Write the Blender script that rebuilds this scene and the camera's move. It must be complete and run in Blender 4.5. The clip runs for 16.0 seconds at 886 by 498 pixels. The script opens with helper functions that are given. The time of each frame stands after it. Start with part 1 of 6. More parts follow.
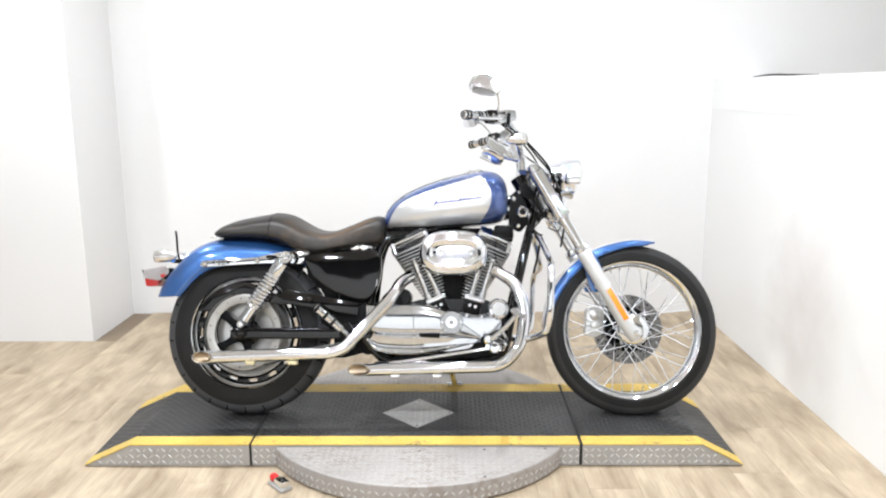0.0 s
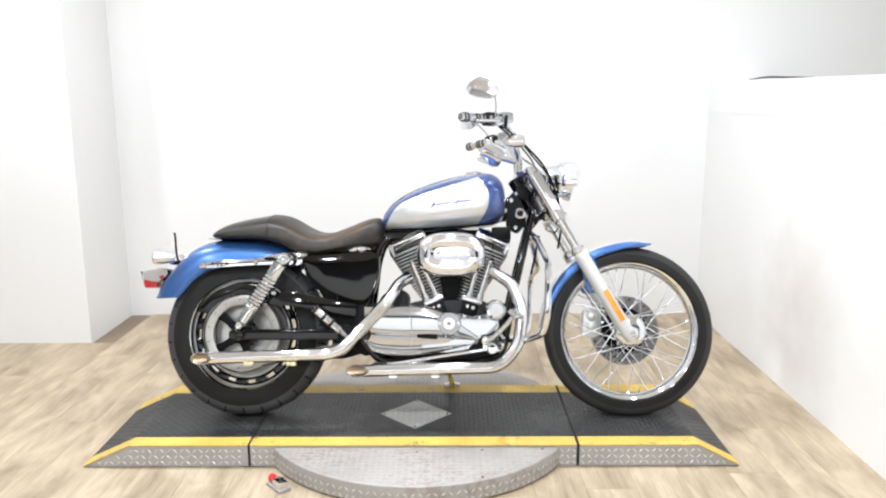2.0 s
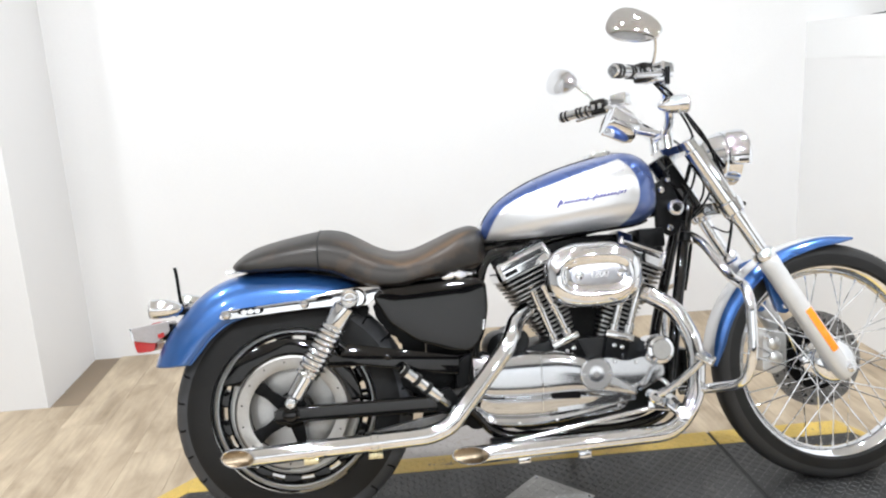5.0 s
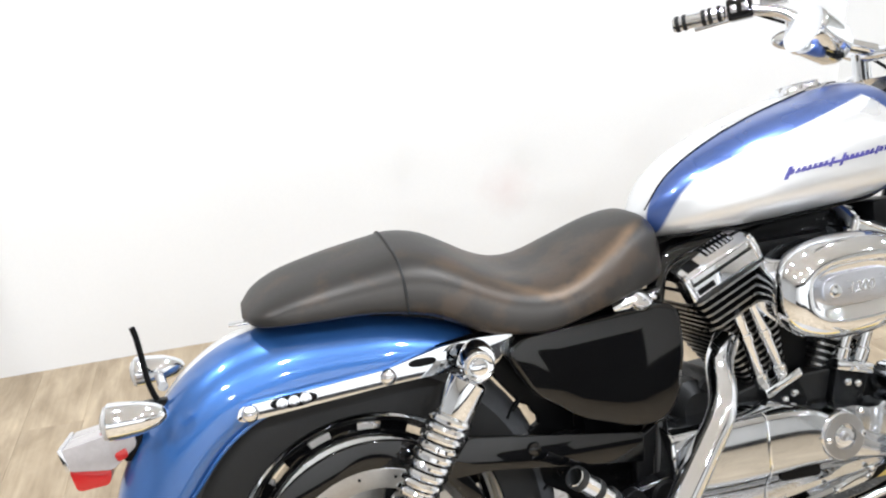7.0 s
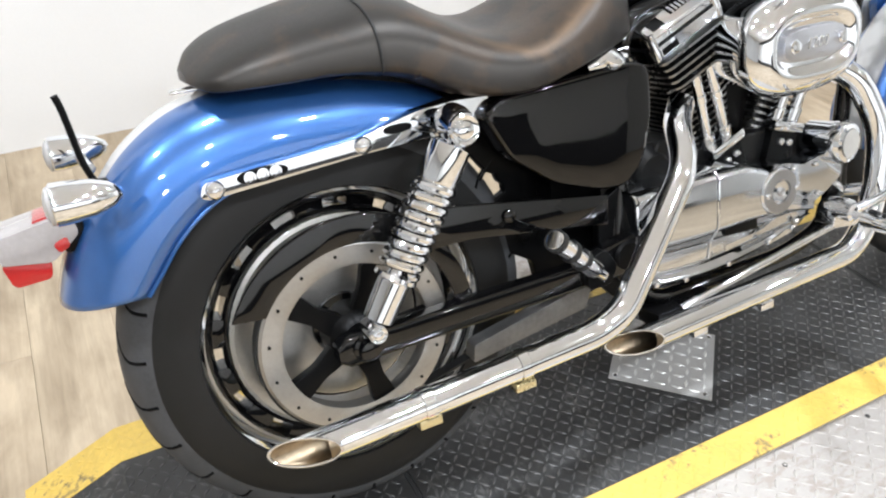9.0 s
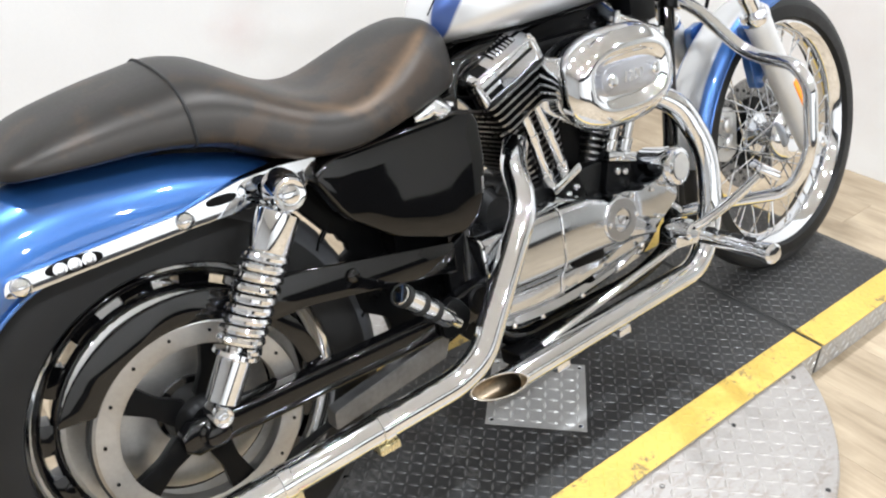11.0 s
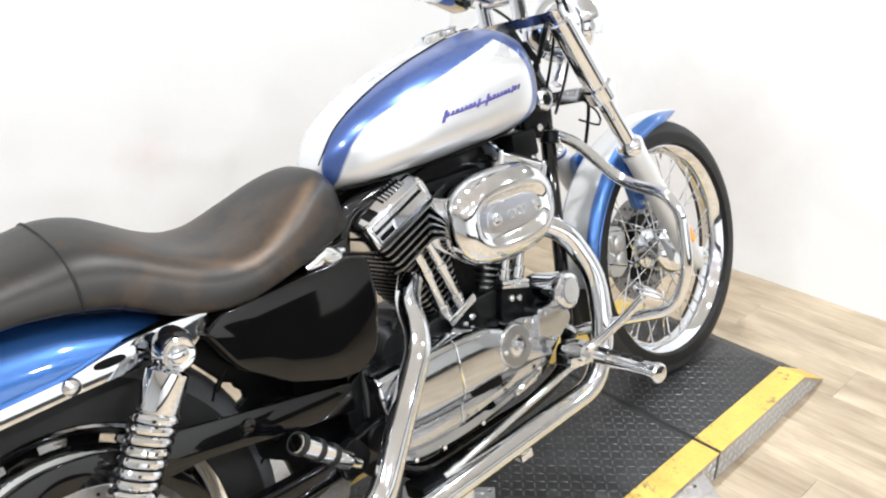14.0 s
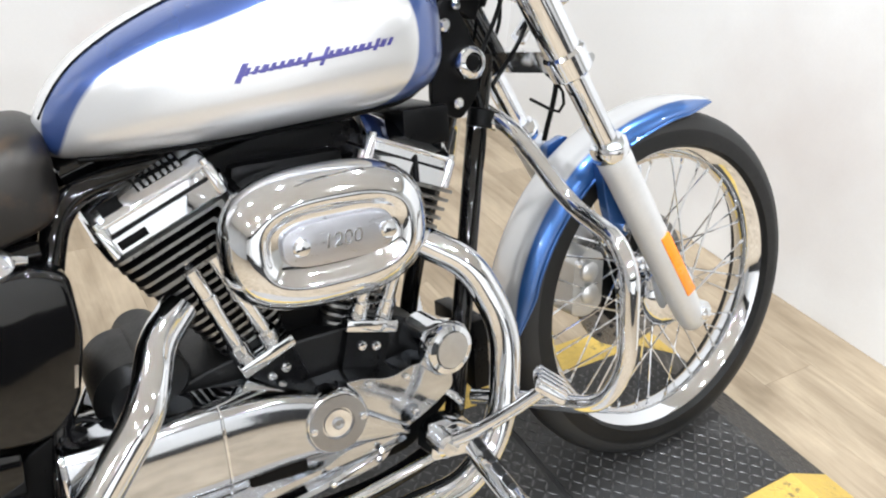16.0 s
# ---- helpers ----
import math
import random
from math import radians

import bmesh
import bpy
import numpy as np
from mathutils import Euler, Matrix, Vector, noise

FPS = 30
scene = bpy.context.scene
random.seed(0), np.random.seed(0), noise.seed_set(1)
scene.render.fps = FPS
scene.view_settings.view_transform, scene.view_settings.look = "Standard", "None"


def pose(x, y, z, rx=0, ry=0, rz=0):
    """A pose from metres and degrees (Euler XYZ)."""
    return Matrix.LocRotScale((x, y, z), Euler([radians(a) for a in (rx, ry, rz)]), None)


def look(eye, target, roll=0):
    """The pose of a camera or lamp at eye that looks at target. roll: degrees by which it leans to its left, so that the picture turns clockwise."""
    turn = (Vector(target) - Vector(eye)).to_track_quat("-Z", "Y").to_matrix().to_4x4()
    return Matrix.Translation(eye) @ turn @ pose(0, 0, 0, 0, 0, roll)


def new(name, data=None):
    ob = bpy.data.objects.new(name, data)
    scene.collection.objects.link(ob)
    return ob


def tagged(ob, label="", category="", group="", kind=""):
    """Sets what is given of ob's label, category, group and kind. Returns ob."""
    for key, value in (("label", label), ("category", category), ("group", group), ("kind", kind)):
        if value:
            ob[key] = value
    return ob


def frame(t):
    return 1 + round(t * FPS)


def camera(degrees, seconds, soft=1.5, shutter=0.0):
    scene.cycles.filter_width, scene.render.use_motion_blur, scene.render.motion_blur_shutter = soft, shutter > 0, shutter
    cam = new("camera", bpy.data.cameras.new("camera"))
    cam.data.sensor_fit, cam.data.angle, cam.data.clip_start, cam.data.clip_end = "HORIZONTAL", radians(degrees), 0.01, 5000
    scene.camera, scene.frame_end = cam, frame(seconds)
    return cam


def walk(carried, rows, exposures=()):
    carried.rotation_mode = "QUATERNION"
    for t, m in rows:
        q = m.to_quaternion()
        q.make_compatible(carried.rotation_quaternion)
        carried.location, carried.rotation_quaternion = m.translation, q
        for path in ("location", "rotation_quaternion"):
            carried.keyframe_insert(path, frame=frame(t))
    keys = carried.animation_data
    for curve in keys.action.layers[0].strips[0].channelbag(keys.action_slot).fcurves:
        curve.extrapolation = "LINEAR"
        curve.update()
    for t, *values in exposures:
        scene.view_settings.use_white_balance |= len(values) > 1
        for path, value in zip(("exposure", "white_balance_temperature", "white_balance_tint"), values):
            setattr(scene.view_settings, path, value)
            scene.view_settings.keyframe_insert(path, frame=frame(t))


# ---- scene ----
cam = camera(59.12, 16.0, soft=2.15)
ROWS = [
    (0, look((0.8041, -2.9120, 1.3507), (0.7889, -0.9525, 0.9505), -0.26)),
    (0.5, look((0.8039, -2.9156, 1.3521), (0.7863, -0.9568, 0.9484), -0.27)),
    (1, look((0.8006, -2.9225, 1.3500), (0.7853, -0.9626, 0.9517), -0.49)),
    (1.5, look((0.8024, -2.9248, 1.3539), (0.7908, -0.9648, 0.9559), -0.24)),
    (2, look((0.8023, -2.9270, 1.3515), (0.7942, -0.9664, 0.9565), -0.23)),
    (2.5, look((0.8040, -2.9138, 1.3449), (0.7929, -0.9551, 0.9408), -0.76)),
    (3, look((0.7807, -2.8568, 1.3249), (0.8646, -0.9007, 0.9164), -1.46)),
    (3.5, look((0.6948, -2.7557, 1.3140), (0.8008, -0.7989, 0.9145), -3.07)),
    (4, look((0.5993, -2.5225, 1.2911), (0.6727, -0.5744, 0.8446), -3.65)),
    (4.2, look((0.5369, -2.4069, 1.3068), (0.5904, -0.4471, 0.9111), -2.34)),
    (6.3, look((-0.0577, -1.2613, 1.2876), (0.3881, 0.5730, 0.6267), -4.44)),
    (6.5, look((-0.0931, -1.1692, 1.2904), (0.4022, 0.6473, 0.6160), -3.66)),
    (7, look((-0.1178, -0.9529, 1.2897), (0.3676, 0.8517, 0.5769), -3.38)),
    (7.5, look((-0.1934, -0.8513, 1.2956), (0.4406, 0.7970, 0.3569), -4.77)),
    (8, look((-0.2800, -0.8372, 1.2319), (0.4680, 0.6681, 0.1482), -1.04)),
    (8.2, look((-0.2888, -0.8309, 1.2271), (0.4401, 0.6458, 0.0922), -0.53)),
    (10.3, look((-0.2478, -0.8352, 1.1611), (0.6630, 0.5226, 0.0092), 1.38)),
    (10.5, look((-0.2337, -0.8403, 1.1739), (0.7048, 0.5065, 0.0314), 0.78)),
    (11, look((-0.2058, -0.8508, 1.2010), (0.8158, 0.5074, 0.1467), -1.03)),
    (11.5, look((-0.1839, -0.8739, 1.2343), (0.9229, 0.5002, 0.2927), -2.53)),
    (12, look((-0.1791, -0.8886, 1.2646), (0.9511, 0.5108, 0.3903), -3.03)),
    (12.5, look((-0.1810, -0.8883, 1.2780), (0.9553, 0.5122, 0.4135), -1.95)),
    (13, look((-0.1729, -0.8964, 1.2926), (1.0041, 0.4915, 0.4627), -1.32)),
    (13.5, look((-0.1677, -0.8952, 1.2957), (1.0279, 0.4833, 0.4771), -1.47)),
    (14, look((-0.1625, -0.8919, 1.2867), (1.0718, 0.4354, 0.4413), -0.76)),
    (14.5, look((-0.0934, -0.8901, 1.2777), (1.1190, 0.4111, 0.3627), -1.97)),
    (15, look((0.1173, -0.9267, 1.2793), (1.1587, 0.5351, 0.3969), 3.30)),
    (15.5, look((0.2797, -0.9068, 1.2472), (1.2751, 0.5318, 0.2778), 4.01)),
    (16, look((0.4991, -0.7345, 1.2277), (1.4345, 0.6831, 0.1715), 5.33)),
]
EXPOSURES = [(0, 0.03), (2.5, 0.04), (3.5, -0.09), (4.2, -0.09), (6.4, 0.09), (8.2, 0.13), (10.4, 0.03), (11.2, 0.06), (12.5, 0.11), (14.5, 0.08), (16, -0.04)]
walk(cam, ROWS, EXPOSURES)


# ---- light ----
world = bpy.data.worlds.new("room_air")
scene.world = world
world.use_nodes = True
world.node_tree.nodes["Background"].inputs[0].default_value = (1.0, 0.99, 0.97, 1)
world.node_tree.nodes["Background"].inputs[1].default_value = 0.03

CEIL = 2.95


def ceiling_spot(x, y, watts=33.0, size=0.13):
    lamp = bpy.data.lights.new("downlight", "AREA")
    lamp.shape, lamp.size, lamp.energy, lamp.color = "DISK", size, watts, (0.866, 0.924, 1.0)
    ob = new("downlight", lamp)
    ob.matrix_world = pose(x, y, CEIL - 0.03)
    return ob


for ix in range(4):
    for iy in range(3):
        ceiling_spot(-1.62 + 1.22 * ix, 0.15 - 2.15 * iy)
ceiling_spot(4.1, -0.2, 13.0)
ceiling_spot(4.1, -2.6, 26.0)

# ---- materials ----


def tree_of(name):
    m = bpy.data.materials.new(name)
    m.use_nodes = True
    nt = m.node_tree
    return m, nt, nt.nodes["Principled BSDF"]


def node(nt, kind, **values):
    n = nt.nodes.new(kind)
    for k, v in values.items():
        if k in n.inputs:
            n.inputs[k].default_value = v
    return n


def coords(nt):
    return nt.nodes.new("ShaderNodeTexCoord").outputs["Object"]


def math_node(nt, op, a, b=None, c=None):
    n = nt.nodes.new("ShaderNodeMath")
    n.operation = op
    for i, v in enumerate((a, b, c)):
        if v is None:
            continue
        if isinstance(v, (int, float)):
            n.inputs[i].default_value = v
        else:
            nt.links.new(v, n.inputs[i])
    return n.outputs[0]


def mix_color(nt, fac, a, b, blend="MIX"):
    n = nt.nodes.new("ShaderNodeMix")
    n.data_type, n.blend_type = "RGBA", blend
    for i, v in ((0, fac), (6, a), (7, b)):
        if isinstance(v, (int, float)):
            n.inputs[i].default_value = v
        elif isinstance(v, tuple):
            n.inputs[i].default_value = (*v[:3], 1)
        else:
            nt.links.new(v, n.inputs[i])
    return n.outputs[2]


def noise_out(nt, scale, detail=3.0, stretch=(1, 1, 1), rough=0.55):
    mp = nt.nodes.new("ShaderNodeMapping")
    mp.inputs["Scale"].default_value = stretch
    nt.links.new(coords(nt), mp.inputs[0])
    n = node(nt, "ShaderNodeTexNoise", Scale=scale, Detail=detail, Roughness=rough)
    nt.links.new(mp.outputs[0], n.inputs["Vector"])
    return n.outputs[0]


def ramp(nt, fac, lo, hi, a=0.0, b=1.0):
    n = nt.nodes.new("ShaderNodeMapRange")
    nt.links.new(fac, n.inputs[0])
    for i, v in enumerate((lo, hi, a, b)):
        n.inputs[i + 1].default_value = v
    return n.outputs[0]


def bump(nt, bsdf, height, strength=0.2, distance=0.001):
    b = nt.nodes.new("ShaderNodeBump")
    b.inputs["Strength"].default_value, b.inputs["Distance"].default_value = strength, distance
    nt.links.new(height, b.inputs["Height"])
    nt.links.new(b.outputs[0], bsdf.inputs["Normal"])


def surface(name, color, rough=0.5, metal=0.0, var=0.12, scale=8.0, fine=90.0, relief=0.1, depth=0.0006, coat=0.0, stretch=(1, 1, 1), rough_var=0.25, shine=0.5):
    """A material with broad stains and fine grain in colour, roughness and relief."""
    m, nt, bsdf = tree_of(name)
    broad, grain = noise_out(nt, scale, 4, stretch), noise_out(nt, fine, 3, stretch)
    both = math_node(nt, "MULTIPLY_ADD", grain, 0.4, math_node(nt, "MULTIPLY", broad, 0.6))
    dark = tuple(c * (1 - var) for c in color)
    light = tuple(min(1, c * (1 + var)) for c in color)
    nt.links.new(mix_color(nt, ramp(nt, both, 0.3, 0.7), dark, light), bsdf.inputs["Base Color"])
    nt.links.new(ramp(nt, both, 0.3, 0.7, rough * (1 - rough_var), min(1, rough * (1 + rough_var))), bsdf.inputs["Roughness"])
    bsdf.inputs["Metallic"].default_value = metal
    bsdf.inputs["Specular IOR Level"].default_value = shine
    bsdf.inputs["Coat Weight"].default_value = coat
    bsdf.inputs["Coat Roughness"].default_value = 0.04
    if relief:
        bump(nt, bsdf, grain, relief, depth)
    return m


CHROME = surface("chrome", (0.835, 0.86, 0.90), 0.045, 1.0, 0.02, 5, 40, 0.03, 0.0004)
COVER_CHROME = surface("polished_alloy", (0.60, 0.62, 0.65), 0.09, 1.0, 0.06, 7, 60, 0.06, 0.0006)
CHROME_WORN = surface("chrome_worn", (0.75, 0.76, 0.78), 0.13, 1.0, 0.06, 9, 70, 0.06, 0.0004)
ALUMINIUM = surface("cast_aluminium", (0.62, 0.62, 0.61), 0.36, 1.0, 0.08, 12, 140, 0.15, 0.0004)
ALUMINIUM_DARK = surface("dull_grey_alloy", (0.34, 0.34, 0.34), 0.4, 1.0, 0.1, 14, 140, 0.12, 0.0004)
POLISHED = surface("machined_edge", (0.75, 0.75, 0.74), 0.22, 1.0, 0.05, 20, 160, 0.08, 0.0003)
BLACK_GLOSS = surface("black_gloss_paint", (0.002, 0.002, 0.0022), 0.035, 0.0, 0.2, 6, 60, 0.02, 0.0003, shine=0.5)
BLACK_SATIN = surface("black_powder_coat", (0.003, 0.003, 0.0032), 0.32, 0.0, 0.25, 12, 220, 0.15, 0.0003, shine=0.10)
BLACK_WRINKLE = surface("black_wrinkle_finish", (0.004, 0.004, 0.004), 0.42, 0.0, 0.25, 14, 260, 0.4, 0.0006, shine=0.25)
RUBBER = surface("tyre_rubber", (0.0085, 0.0082, 0.0078), 0.56, 0.0, 0.35, 10, 160, 0.2, 0.0005, shine=0.26)
RUBBER_SOFT = surface("rubber", (0.009, 0.009, 0.009), 0.5, 0.0, 0.2, 20, 200, 0.2, 0.0004, shine=0.3)
LEATHER = surface("black_leather", (0.0075, 0.0070, 0.0067), 0.42, 0.0, 0.35, 7, 260, 0.05, 0.0003, rough_var=0.16, shine=0.44)
ORANGE = surface("amber_reflector", (0.95, 0.28, 0.02), 0.25, 0.0, 0.06, 40, 500, 0.4, 0.0005, coat=0.5)
RED = surface("red_lens", (0.36, 0.010, 0.010), 0.15, 0.0, 0.08, 30, 400, 0.3, 0.0005, coat=0.6)
LEATHER.node_tree.nodes["Principled BSDF"].inputs["Specular Tint"].default_value = (1.0, 0.93, 0.86, 1)
GROOVE = surface("tread_groove_rubber", (0.002, 0.002, 0.002), 0.8, 0.0, 0.2, 20, 120, 0.1, shine=0.1)
PIPE_INSIDE = surface("heat_stained_steel", (0.34, 0.27, 0.19), 0.35, 1.0, 0.3, 30, 160, 0.2, 0.0004)
BLUE = (0.027, 0.106, 0.315)
SILVER = (0.66, 0.66, 0.66)
# One white wall paint in three tones; brightness under the lamps is in the colour.
WALL_FRONT = surface("lifted_white_wall_paint", (0.84, 0.84, 0.83), 0.55, 0.0, 0.03, 1.3, 160, 0.08, 0.0006)
WALL_SIDE = surface("half_wall_white_paint", (0.80, 0.795, 0.785), 0.5, 0.0, 0.03, 1.3, 160, 0.08, 0.0006)
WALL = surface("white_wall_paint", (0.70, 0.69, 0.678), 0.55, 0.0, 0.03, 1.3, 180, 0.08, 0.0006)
ROOM_GREY = surface("grey_showroom_wall", (0.45, 0.45, 0.445), 0.6, 0.0, 0.1, 1.3, 60, 0.08, 0.0006)
ROOM_DARK = surface("dark_reflection_wall", (0.03, 0.03, 0.031), 0.6, 0.0, 0.1, 1.3, 60, 0.08, 0.0006)
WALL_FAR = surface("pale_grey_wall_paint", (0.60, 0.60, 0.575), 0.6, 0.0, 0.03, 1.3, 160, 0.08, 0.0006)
CEILING = surface("ceiling_tiles", (0.86, 0.86, 0.85), 0.8, 0.0, 0.05, 3, 120, 0.2, 0.001)
YELLOW = surface("worn_yellow_paint", (0.58, 0.395, 0.085), 0.5, 0.0, 0.2, 7, 90, 0.25, 0.0008)
BLACK_PLATE = surface("black_rubber_coating", (0.021, 0.0205, 0.020), 0.46, 0.0, 0.3, 6, 140, 0.3, 0.0006)
TREAD_WORN = surface("scuffed_tread_tops", (0.050, 0.049, 0.048), 0.34, 0.0, 0.35, 7, 140, 0.2, 0.0005)
PLATE_STEEL = surface("galvanised_plate", (0.375, 0.365, 0.35), 0.48, 0.35, 0.12, 6, 110, 0.2, 0.0005)
TREAD_STEEL = surface("scuffed_steel_lozenges", (0.51, 0.505, 0.49), 0.42, 0.4, 0.14, 9, 110, 0.2, 0.0005)
DARK_GAP = surface("dark_seal_and_hole_fill", (0.012, 0.012, 0.012), 0.7, 0.0, 0.2, 20, 120, 0.1)
DISC_STEEL = surface("ground_disc_steel", (0.22, 0.215, 0.21), 0.28, 1.0, 0.12, 14, 200, 0.1, 0.0003)
FIN_EDGE = surface("worn_fin_edge", (0.26, 0.26, 0.256), 0.3, 1.0, 0.12, 20, 160, 0.08, 0.0003)
BLUE_PLASTIC = surface("deep_blue_enamel", (0.05, 0.045, 0.22), 0.3, 0.0, 0.1, 20, 120, 0.05, coat=0.5)
BADGE = surface("brushed_badge", (0.55, 0.56, 0.60), 0.32, 1.0, 0.06, 20, 300, 0.2, 0.0003, stretch=(1, 1, 8))

DISC_PLATE = surface("dusty_disc_plate", (0.335, 0.312, 0.292), 0.5, 0.3, 0.16, 4, 110, 0.25, 0.0006)
DISC_TREAD = surface("dusty_disc_lozenges", (0.375, 0.348, 0.325), 0.46, 0.3, 0.18, 4, 110, 0.2, 0.0005)
WORN_TREAD = surface("worn_tyre_tread", (0.026, 0.0255, 0.025), 0.6, 0.0, 0.3, 12, 160, 0.25, 0.0006, shine=0.3)
DUSTY_TREAD = surface("dusty_tyre_tread", (0.052, 0.053, 0.056), 0.62, 0.0, 0.3, 12, 160, 0.25, 0.0006, shine=0.3)
DULL_GUARD = surface("dull_grey_guard", (0.13, 0.128, 0.125), 0.36, 0.5, 0.3, 18, 120, 0.2, 0.0005)


def scuff(m, color, scale, at, stretch=(1, 1, 1), most=0.8):
    """Lays scattered worn specks of another colour over a material."""
    nt = m.node_tree
    bsdf = nt.nodes["Principled BSDF"]
    old = bsdf.inputs["Base Color"].links[0].from_socket
    broad, fine = noise_out(nt, scale * 0.12, 2), noise_out(nt, scale, 5, stretch, 0.65)
    both = math_node(nt, "MULTIPLY_ADD", broad, 0.45, math_node(nt, "MULTIPLY", fine, 0.55))
    nt.links.new(mix_color(nt, ramp(nt, both, at, at + 0.06, 0.0, most), old, color), bsdf.inputs["Base Color"])


scuff(LEATHER, (0.040, 0.024, 0.014), 12, 0.50, (1, 1, 1), 0.6)
scuff(YELLOW, (0.10, 0.085, 0.06), 75, 0.575)
scuff(DISC_PLATE, (0.20, 0.155, 0.12), 30, 0.54, (1, 2.5, 1), 0.45)
scuff(BLACK_PLATE, (0.075, 0.072, 0.068), 60, 0.56, (2.0, 1, 1), 0.7)
scuff(TREAD_WORN, (0.095, 0.092, 0.088), 45, 0.55, (1, 1, 1), 0.7)


def soft_patch(m, center, radius, color, most):
    """Lays one soft, uneven patch of colour, such as a stain, on a wall paint."""
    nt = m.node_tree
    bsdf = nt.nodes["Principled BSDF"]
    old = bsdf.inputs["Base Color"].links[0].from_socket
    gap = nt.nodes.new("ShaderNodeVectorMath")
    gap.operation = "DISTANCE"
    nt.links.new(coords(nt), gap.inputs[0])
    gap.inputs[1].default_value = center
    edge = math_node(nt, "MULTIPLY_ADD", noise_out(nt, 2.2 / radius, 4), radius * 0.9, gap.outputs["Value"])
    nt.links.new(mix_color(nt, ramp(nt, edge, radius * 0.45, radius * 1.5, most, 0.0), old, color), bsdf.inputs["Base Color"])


def worn_edge(m, color, most):
    """Lays the brown rubbed line along the rider's edge of the seat over its leather."""
    nt = m.node_tree
    bsdf = nt.nodes["Principled BSDF"]
    old = bsdf.inputs["Base Color"].links[0].from_socket
    sep = nt.nodes.new("ShaderNodeSeparateXYZ")
    nt.links.new(coords(nt), sep.inputs[0])
    x, y, z = sep.outputs
    dx = math_node(nt, "SUBTRACT", x, 0.325)
    bow = math_node(nt, "SQRT", math_node(nt, "MULTIPLY_ADD", dx, dx, 0.0009))
    line = math_node(nt, "MULTIPLY_ADD", bow, 0.52, 0.675)
    gap = math_node(nt, "ABSOLUTE", math_node(nt, "SUBTRACT", z, line))
    gap = math_node(nt, "MULTIPLY_ADD", noise_out(nt, 38, 4), 0.012, gap)
    fac = math_node(nt, "MULTIPLY", ramp(nt, gap, 0.005, 0.016, most, 0.0), ramp(nt, y, -0.085, -0.055, 1.0, 0.0))
    fac = math_node(nt, "MULTIPLY", fac, ramp(nt, x, 0.20, 0.34, 0.15, 1.0))
    nt.links.new(mix_color(nt, fac, old, color), bsdf.inputs["Base Color"])


worn_edge(LEATHER, (0.13, 0.078, 0.042), 0.7)
# Broad brownish tone low on the half wall, fading outwards; then the back wall's stain.
soft_patch(WALL_SIDE, (2.352, 0.42, 0.42), 0.42, (0.52, 0.44, 0.40), 0.45)
soft_patch(WALL, (0.88, 1.753, 0.43), 0.13, (0.58, 0.46, 0.44), 0.40)


def plank_material():
    m, nt, bsdf = tree_of("oak_vinyl_plank")
    info = nt.nodes.new("ShaderNodeObjectInfo").outputs["Random"]
    geo = nt.nodes.new("ShaderNodeNewGeometry").outputs["Position"]
    shift = nt.nodes.new("ShaderNodeCombineXYZ")
    nt.links.new(math_node(nt, "MULTIPLY", info, 37.0), shift.inputs[0])
    nt.links.new(math_node(nt, "MULTIPLY", info, 91.0), shift.inputs[1])
    add = nt.nodes.new("ShaderNodeVectorMath")
    nt.links.new(geo, add.inputs[0])
    nt.links.new(shift.outputs[0], add.inputs[1])

    def grain(scale, sx, sy, detail):
        mp = nt.nodes.new("ShaderNodeMapping")
        mp.inputs["Scale"].default_value = (sx, sy, 1)
        nt.links.new(add.outputs[0], mp.inputs[0])
        n = node(nt, "ShaderNodeTexNoise", Scale=scale, Detail=detail, Roughness=0.6, Distortion=0.4)
        nt.links.new(mp.outputs[0], n.inputs["Vector"])
        return n.outputs[0]

    broad, fine = grain(3.6, 2.4, 0.8, 5), grain(30.0, 2.5, 0.12, 5)
    tone = math_node(nt, "ADD", math_node(nt, "MULTIPLY", broad, 0.7), math_node(nt, "MULTIPLY", fine, 0.3))
    wood = mix_color(nt, ramp(nt, tone, 0.34, 0.66), (0.224, 0.168, 0.108), (0.520, 0.420, 0.298))
    wood = mix_color(nt, ramp(nt, info, 0, 1, 0.0, 0.16), wood, (0.30, 0.225, 0.145))
    nt.links.new(wood, bsdf.inputs["Base Color"])
    nt.links.new(ramp(nt, fine, 0.3, 0.7, 0.46, 0.64), bsdf.inputs["Roughness"])
    bump(nt, bsdf, fine, 0.12, 0.0006)
    return m


PLANK = plank_material()
PLANK_SEAM = surface("plank_seam", (0.20, 0.15, 0.10), 0.6, 0.0, 0.2, 9, 120, 0.1)
SLIDER = surface("satin_fork_slider", (0.60, 0.60, 0.595), 0.42, 0.35, 0.06, 14, 160, 0.1, 0.0003)

# ---- mesh tools ----


def part(name, bm, material, parent=None, label="", smooth=True):
    """Links a bmesh as one mesh object, under a thing or a part."""
    bmesh.ops.recalc_face_normals(bm, faces=bm.faces)
    me = bpy.data.meshes.new(name)
    bm.to_mesh(me)
    bm.free()
    for m in material if isinstance(material, (list, tuple)) else (material,):
        me.materials.append(m)
    if smooth:
        me.polygons.foreach_set("use_smooth", [True] * len(me.polygons))
        me.set_sharp_from_angle(angle=radians(38))
    ob = new(name, me)
    ob.parent = parent
    if label:
        ob["label"] = label
    return ob


def piece(name, mesh, parent, m=None, label=""):
    ob = new(name, mesh)
    ob.parent = parent
    if m is not None:
        ob.matrix_basis = m
    if label:
        ob["label"] = label
    return ob


